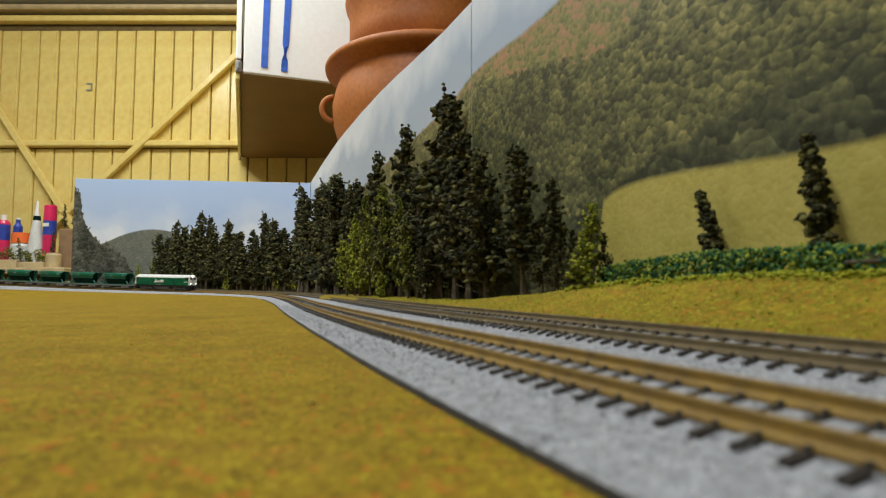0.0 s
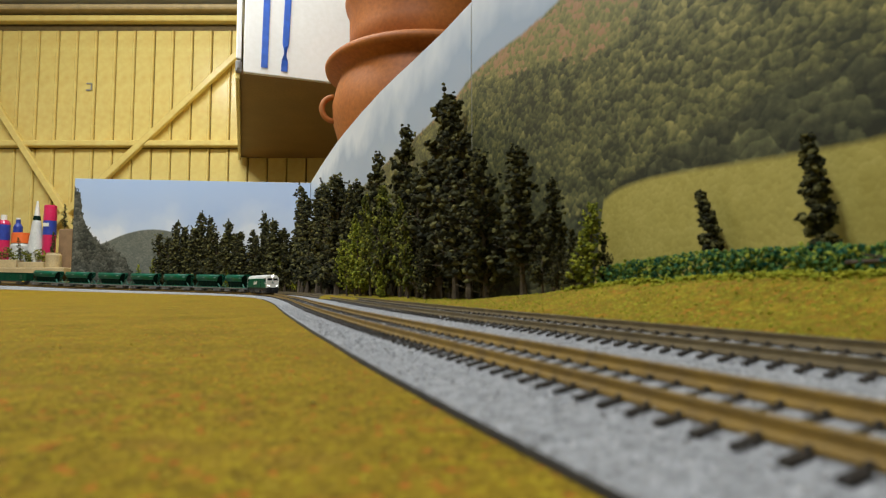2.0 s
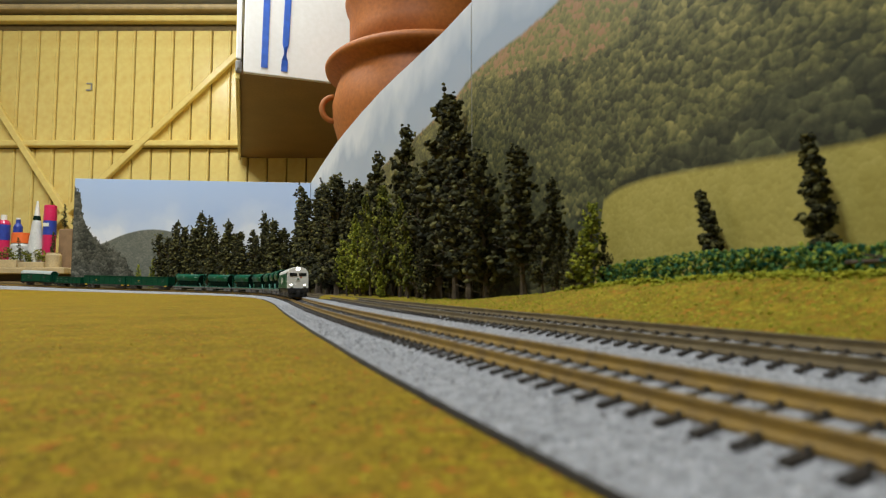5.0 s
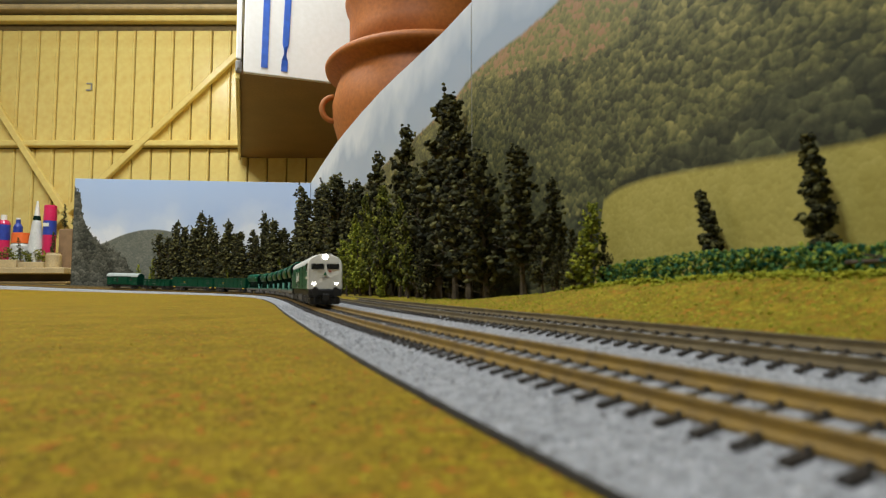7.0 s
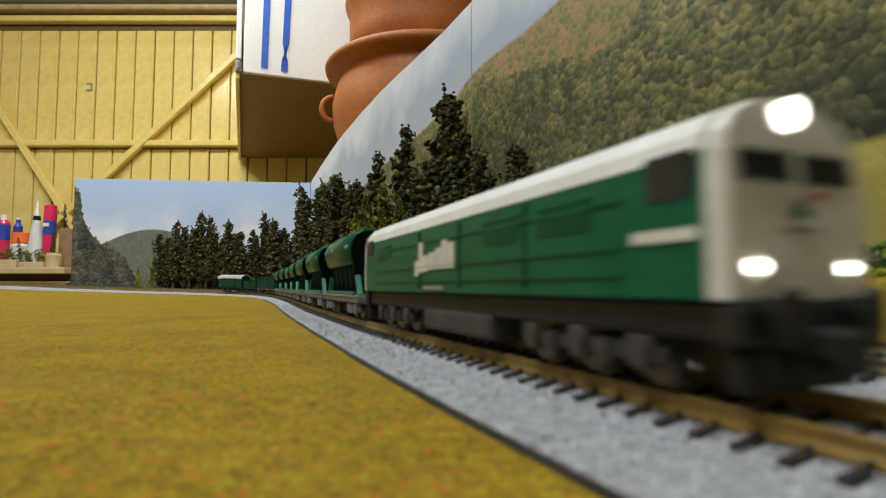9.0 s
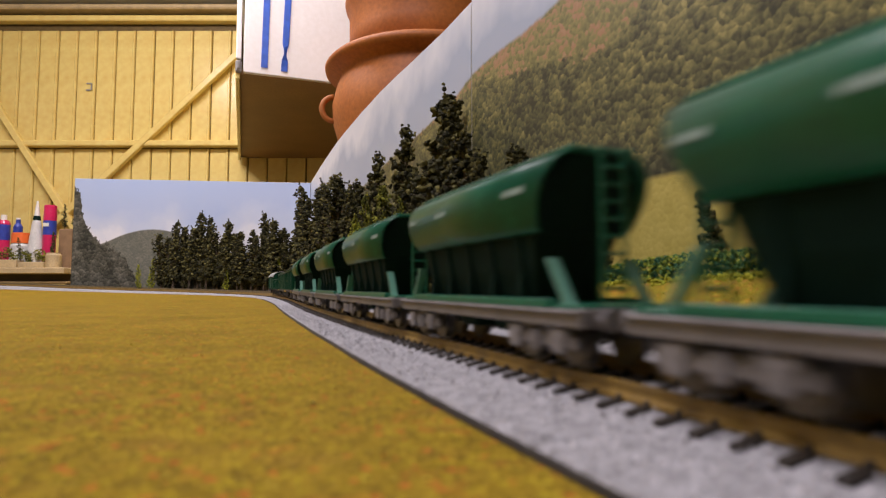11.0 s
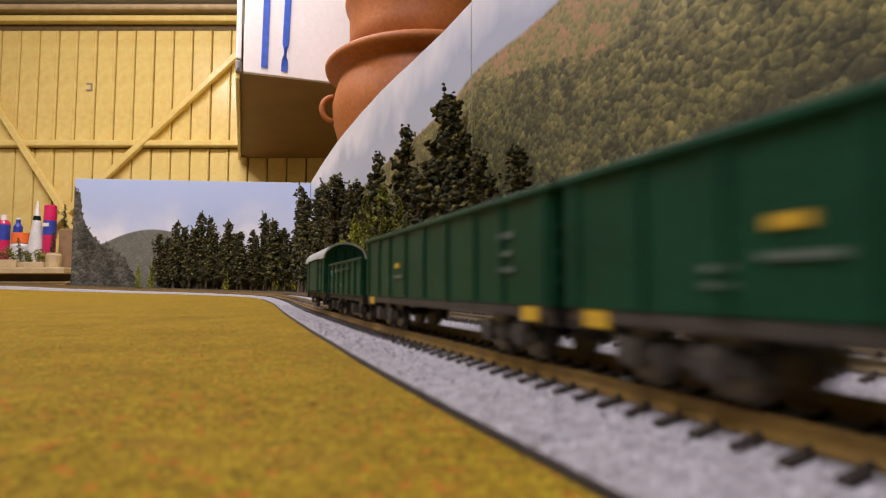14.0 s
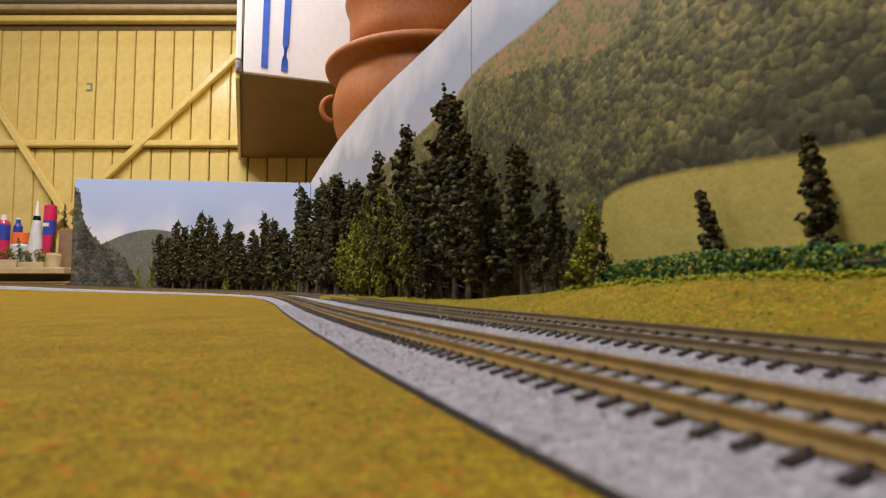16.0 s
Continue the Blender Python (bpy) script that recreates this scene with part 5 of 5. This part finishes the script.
def gondola():
    th = empty("gondola_wagon")
    half = 0.0765
    bm = bmesh.new()
    open_side(bm, half, 0.0160, 0.0135, 0.0390)
    body = part("body", bm, M["green_deep"], th, "green high-sided open body")
    bm = bmesh.new()
    for sy in (-1, 1):
        box(bm, (0, sy * 0.0163, 0.0393), (2 * half + 0.002, 0.0022, 0.0018), 0.0004)
    for sx in (-1, 1):
        box(bm, (sx * half, 0, 0.0393), (0.0022, 0.0330, 0.0018), 0.0004)
    part("top_rim", bm, M["green_deep"], body)
    for sy in (-1, 1):
        for k in range(9):
            x = -half + 0.002 + k * (2 * half - 0.004) / 8
            bm = bmesh.new()
            box(bm, (x, sy * 0.0164, 0.0262), (0.0016, 0.0010, 0.0245), 0.0003)
            part("stake", bm, M["green_deep"], body)
        for x0, w, z, h, m in ((0.058, 0.010, 0.0305, 0.0016, "stencil"), (0.058, 0.008, 0.0260, 0.0014, "stencil"), (0.058, 0.010, 0.0220, 0.0014, "stencil"), (-0.028, 0.0050, 0.0262, 0.0020, "yellow_mark"), (-0.027, 0.010, 0.0218, 0.0012, "stencil"), (-0.038, 0.005, 0.0205, 0.0012, "stencil"), (-0.038, 0.005, 0.0180, 0.0010, "stencil")):
            bar(body, x0, sy * 0.01625, z, w, h, M[m])
        for sx in (-1, 1):
            bar(th, sx * 0.070, sy * 0.0158, 0.0118, 0.006, 0.0030, M["yellow_mark"], "corner_mark")
    for sx in (-1, 1):
        for z in (0.019, 0.025, 0.031):
            bm = boxes(((sx * (half + 0.0004), 0, z), (0.0012, 0.030, 0.0016)), bevel=0.0002)
            part("end_rib", bm, M["green_deep"], body)
    uf = part("underframe", boxes(((0, 0, 0.0118), (0.146, 0.008, 0.0030)), bevel=0.0004), M["black"], th)
    for k in (-1, 1):
        part("solebar", boxes(((0, k * 0.0145, 0.0122), (0.151, 0.0026, 0.0026)), bevel=0.0004), M["bogie_brown"], uf)
        part("headstock", boxes(((k * 0.0750, 0, 0.0115), (0.003, 0.031, 0.004)), bevel=0.0004), M["black"], uf)
    for sx in (-1, 1):
        bogie(th, sx * 0.052, 0.0207, M["bogie_brown"], 2)
    buffers(th, 0.0765)
    return tagged(th, "green high-sided gondola wagon with ribbed sides", "wagon", "gondola wagons")


def low_wagon():
    th = empty("open_wagon")
    half = 0.0560
    bm = bmesh.new()
    open_side(bm, half, 0.0158, 0.0130, 0.0345)
    body = part("body", bm, M["green_deep"], th, "green open wagon body")
    bm = bmesh.new()
    for sy in (-1, 1):
        box(bm, (0, sy * 0.0160, 0.0348), (2 * half, 0.0020, 0.0014), 0.0003)
        box(bm, (0, sy * 0.0162, 0.0300), (0.048, 0.0014, 0.0012), 0.0002)
    part("top_rim", bm, M["green_deep"], body)
    for sy in (-1, 1):
        for k in range(7):
            bm = bmesh.new()
            box(bm, (-half + 0.002 + k * (2 * half - 0.004) / 6, sy * 0.0163, 0.0238), (0.0020, 0.0012, 0.0210), 0.0003)
            part("stake", bm, M["green_deep"], body)
        for x, w, z, h in ((-0.046, 0.007, 0.0290, 0.0040), (-0.046, 0.006, 0.0205, 0.0028), (-0.030, 0.007, 0.0300, 0.0050), (-0.030, 0.007, 0.0205, 0.0020), (-0.008, 0.014, 0.0290, 0.0022), (-0.008, 0.013, 0.0195, 0.0026), (-0.046, 0.006, 0.0165, 0.0012)):
            bar(body, x, sy * 0.01590, z, w * 0.85, h * 0.7, M["stencil"])
    uf = part("underframe", boxes(((0, 0, 0.0115), (0.108, 0.008, 0.0026)), bevel=0.0004), M["black"], th)
    for k in (-1, 1):
        part("solebar", boxes(((0, k * 0.0140, 0.0119), (0.108, 0.0022, 0.0022)), bevel=0.0004), M["black"], uf)
        part("headstock", boxes(((k * 0.0545, 0, 0.0115), (0.003, 0.031, 0.004)), bevel=0.0004), M["black"], uf)
    part("brake_cylinder", boxes(((0.004, 0.004, 0.0085), (0.010, 0.006, 0.005)), bevel=0.0008), M["black"], uf)
    for sx in (-1, 1):
        bogie(th, sx * 0.036, 0.0207, M["black"], 2)
    buffers(th, 0.0560)
    return tagged(th, "green open wagon with pale stencil panels", "wagon")


def van():
    th = empty("covered_van")
    half = 0.0530
    bm = bmesh.new()
    arch = [(0.0160 * math.cos(a), 0.0350 + 0.0085 * math.sin(a)) for a in [k * math.pi / 12 for k in range(13)]]
    ring = lambda x: [(x, 0.0160, 0.0125)] + [(x, y, z) for y, z in arch] + [(x, -0.0160, 0.0125)]
    loft(bm, [ring(-half), ring(half)])
    body = part("body", bm, M["green_deep"], th, "green planked van body")
    bm = bmesh.new()
    top = [(0.0176 * math.cos(a), 0.0352 + 0.0096 * math.sin(a)) for a in [k * math.pi / 14 for k in range(15)]]
    low = [(0.0164 * math.cos(a), 0.0350 + 0.0088 * math.sin(a)) for a in [k * math.pi / 14 for k in range(15)]]
    loft(bm, [[(x, y, z) for y, z in top] + [(x, y, z) for y, z in reversed(low)] for x in (-half - 0.002, half + 0.002)])
    part("roof", bm, M["van_roof"], th, "pale grey arched roof")
    for sy in (-1, 1):
        bm = bmesh.new()
        box(bm, (0.004, sy * 0.0166, 0.0245), (0.032, 0.0012, 0.0210), 0.0003)
        part("sliding_door", bm, M["green_deep"], body, "green sliding door")
        bm = boxes(((0.0, sy * 0.0170, 0.0354), (0.066, 0.0012, 0.0010)), ((0.0, sy * 0.0170, 0.0138), (0.066, 0.0012, 0.0010)))
        part("door_rail", bm, M["green_dark"], body)
        for x, w, z, h in ((-0.0165, 0.0050, 0.0260, 0.0120), (0.0330, 0.0060, 0.0275, 0.0050)):
            part("vent_hatch", boxes(((x, sy * 0.0161, z), (w, 0.0012, h)), bevel=0.0003), M["black"], body, "dark vent hatch")
        for x in (-0.0515, -0.034, -0.0115, 0.023, 0.038, 0.0515):
            bm = bmesh.new()
            box(bm, (x, sy * 0.0163, 0.0240), (0.0016, 0.0010, 0.0220), 0.0002)
            part("stake", bm, M["green_deep"], body)
        for x, w, z, h in ((-0.026, 0.008, 0.0290, 0.0022), (-0.026, 0.007, 0.0240, 0.0030), (-0.043, 0.007, 0.0180, 0.0020), (0.030, 0.007, 0.0260, 0.0024), (0.045, 0.008, 0.0180, 0.0018)):
            bar(body, x, sy * 0.01600, z, w * 0.75, h * 0.6, M["stencil"])
    for sx in (-1, 1):
        for y in (-0.0075, 0, 0.0075):
            bm = bmesh.new()
            box(bm, (sx * (half + 0.0004), y, 0.0265), (0.0012, 0.0013, 0.0270), 0.0002)
            part("end_post", bm, M["green_dark"], body)
    uf = part("underframe", boxes(((0, 0, 0.0110), (0.104, 0.008, 0.0026)), bevel=0.0004), M["black"], th)
    for k in (-1, 1):
        part("solebar", boxes(((0, k * 0.0125, 0.0112), (0.104, 0.0022, 0.0022)), bevel=0.0004), M["black"], uf)
        part("headstock", boxes(((k * 0.0525, 0, 0.0110), (0.002, 0.030, 0.004)), bevel=0.0004), M["black"], uf)
        part("step", boxes(((0.004, k * 0.0150, 0.0070), (0.026, 0.0030, 0.0008)), ((-0.006, k * 0.0140, 0.0092), (0.0010, 0.0010, 0.0044)), ((0.014, k * 0.0140, 0.0092), (0.0010, 0.0010, 0.0044))), M["black"], uf)
    for x in (-0.032, 0.032):
        axle = bmesh.new()
        rod(axle, (x, -0.0115, 0.0058), (x, 0.0115, 0.0058), 0.0009, 8)
        ax = part("axle", axle, M["wheel"], th)
        for sy in (-1, 1):
            bm = bmesh.new()
            box(bm, (x, sy * 0.0125, 0.0070), (0.0060, 0.0020, 0.0064), 0.0005)
            box(bm, (x, sy * 0.0133, 0.0098), (0.0170, 0.0012, 0.0012), 0.0003)
            part("axle_guard", bm, M["black"], ax)
        wheelset(ax, x)
    buffers(th, 0.0530)
    return tagged(th, "green covered van with pale arched roof", "wagon")


def raised(th, levels, lengths=None):
    """Sets the heights of a vehicle's body over its wheels, and its lengths: (design, true) pairs."""
    maps = [(2, levels)]
    if lengths:
        maps.append((0, [(-p, -q) for p, q in reversed(lengths)] + [(0.0, 0.0)] + lengths))
    for o in th.children_recursive:
        co = np.empty(len(o.data.vertices) * 3)
        o.data.vertices.foreach_get("co", co)
        for axis, pairs in maps:
            co[axis::3] = np.interp(co[axis::3], [p for p, q in pairs], [q for p, q in pairs])
        o.data.vertices.foreach_set("co", co)
    return th


LOCO = raised(locomotive(), [(-0.01, -0.01), (0.0088, 0.0090), (0.0125, 0.0174), (0.0476, 0.0528), (0.06, 0.0652)])
HOPPER = hopper()
GONDOLA = raised(gondola(), [(-0.01, -0.01), (0.0095, 0.0098), (0.0135, 0.0146), (0.0402, 0.0450), (0.06, 0.065)], [(0.040, 0.051), (0.064, 0.074), (0.0705, 0.0800), (0.0765, 0.0920), (0.10, 0.1155)])
# (thing, bogie distance from the middle, distance of the middle behind the locomotive's front)
TRAIN = [(LOCO, 0.0735, 0.1165)]
for i in range(7):
    TRAIN.append((HOPPER if i == 0 else copy_thing(HOPPER, Matrix()), 0.044, 0.3270 + 0.1462 * i))
for i in range(2):
    TRAIN.append((GONDOLA if i == 0 else copy_thing(GONDOLA, Matrix()), 0.062, 1.384 + 0.189 * i))
LOW = raised(low_wagon(), [(-0.01, -0.01), (0.0095, 0.0098), (0.0130, 0.0142), (0.0345, 0.0355), (0.06, 0.0610)], [(0.0560, 0.0580), (0.10, 0.102)])
VAN = raised(van(), [(-0.01, -0.01), (0.0095, 0.0098), (0.0125, 0.0142), (0.0350, 0.0425), (0.0446, 0.0552), (0.06, 0.0706)], [(0.020, 0.0245), (0.044, 0.0555), (0.0530, 0.0670), (0.09, 0.104)])
TRAIN.append((LOW, 0.037, 1.736))
TRAIN.append((VAN, 0.040, 1.886))

# the locomotive's front along the line at each time
RUN = [(0.0, 2.445), (1.5, 2.875), (2.0, 3.005), (3.5, 3.345), (5.2, 3.685), (7.0, 4.037), (7.5, 4.160), (8.0, 4.290), (8.5, 4.416), (9.0, 4.539), (10.2, 4.837),
       (11.4, 5.161), (12.2, 5.395), (13.5, 5.808), (14.0, 5.970), (14.5, 6.124), (15.0, 6.277), (15.5, 6.454), (16.0, 6.620)]


def motions():
    T = [r[0] for r in RUN]
    S = [r[1] for r in RUN]
    for thing, half, back in TRAIN:
        rows = []
        for i in range(81):
            t = i * 0.2
            s = np.interp(t, T, S) - back
            a, b = at_s(TRACK, s - half), at_s(TRACK, s + half)
            mid, d = (a + b) / 2, b - a
            m = pose(mid[0], mid[1], mid[2], 0, -math.degrees(math.atan2(d[2], math.hypot(d[0], d[1]))), math.degrees(math.atan2(d[1], d[0])))
            rows.append((t, m))
        walk(thing, rows)


motions()
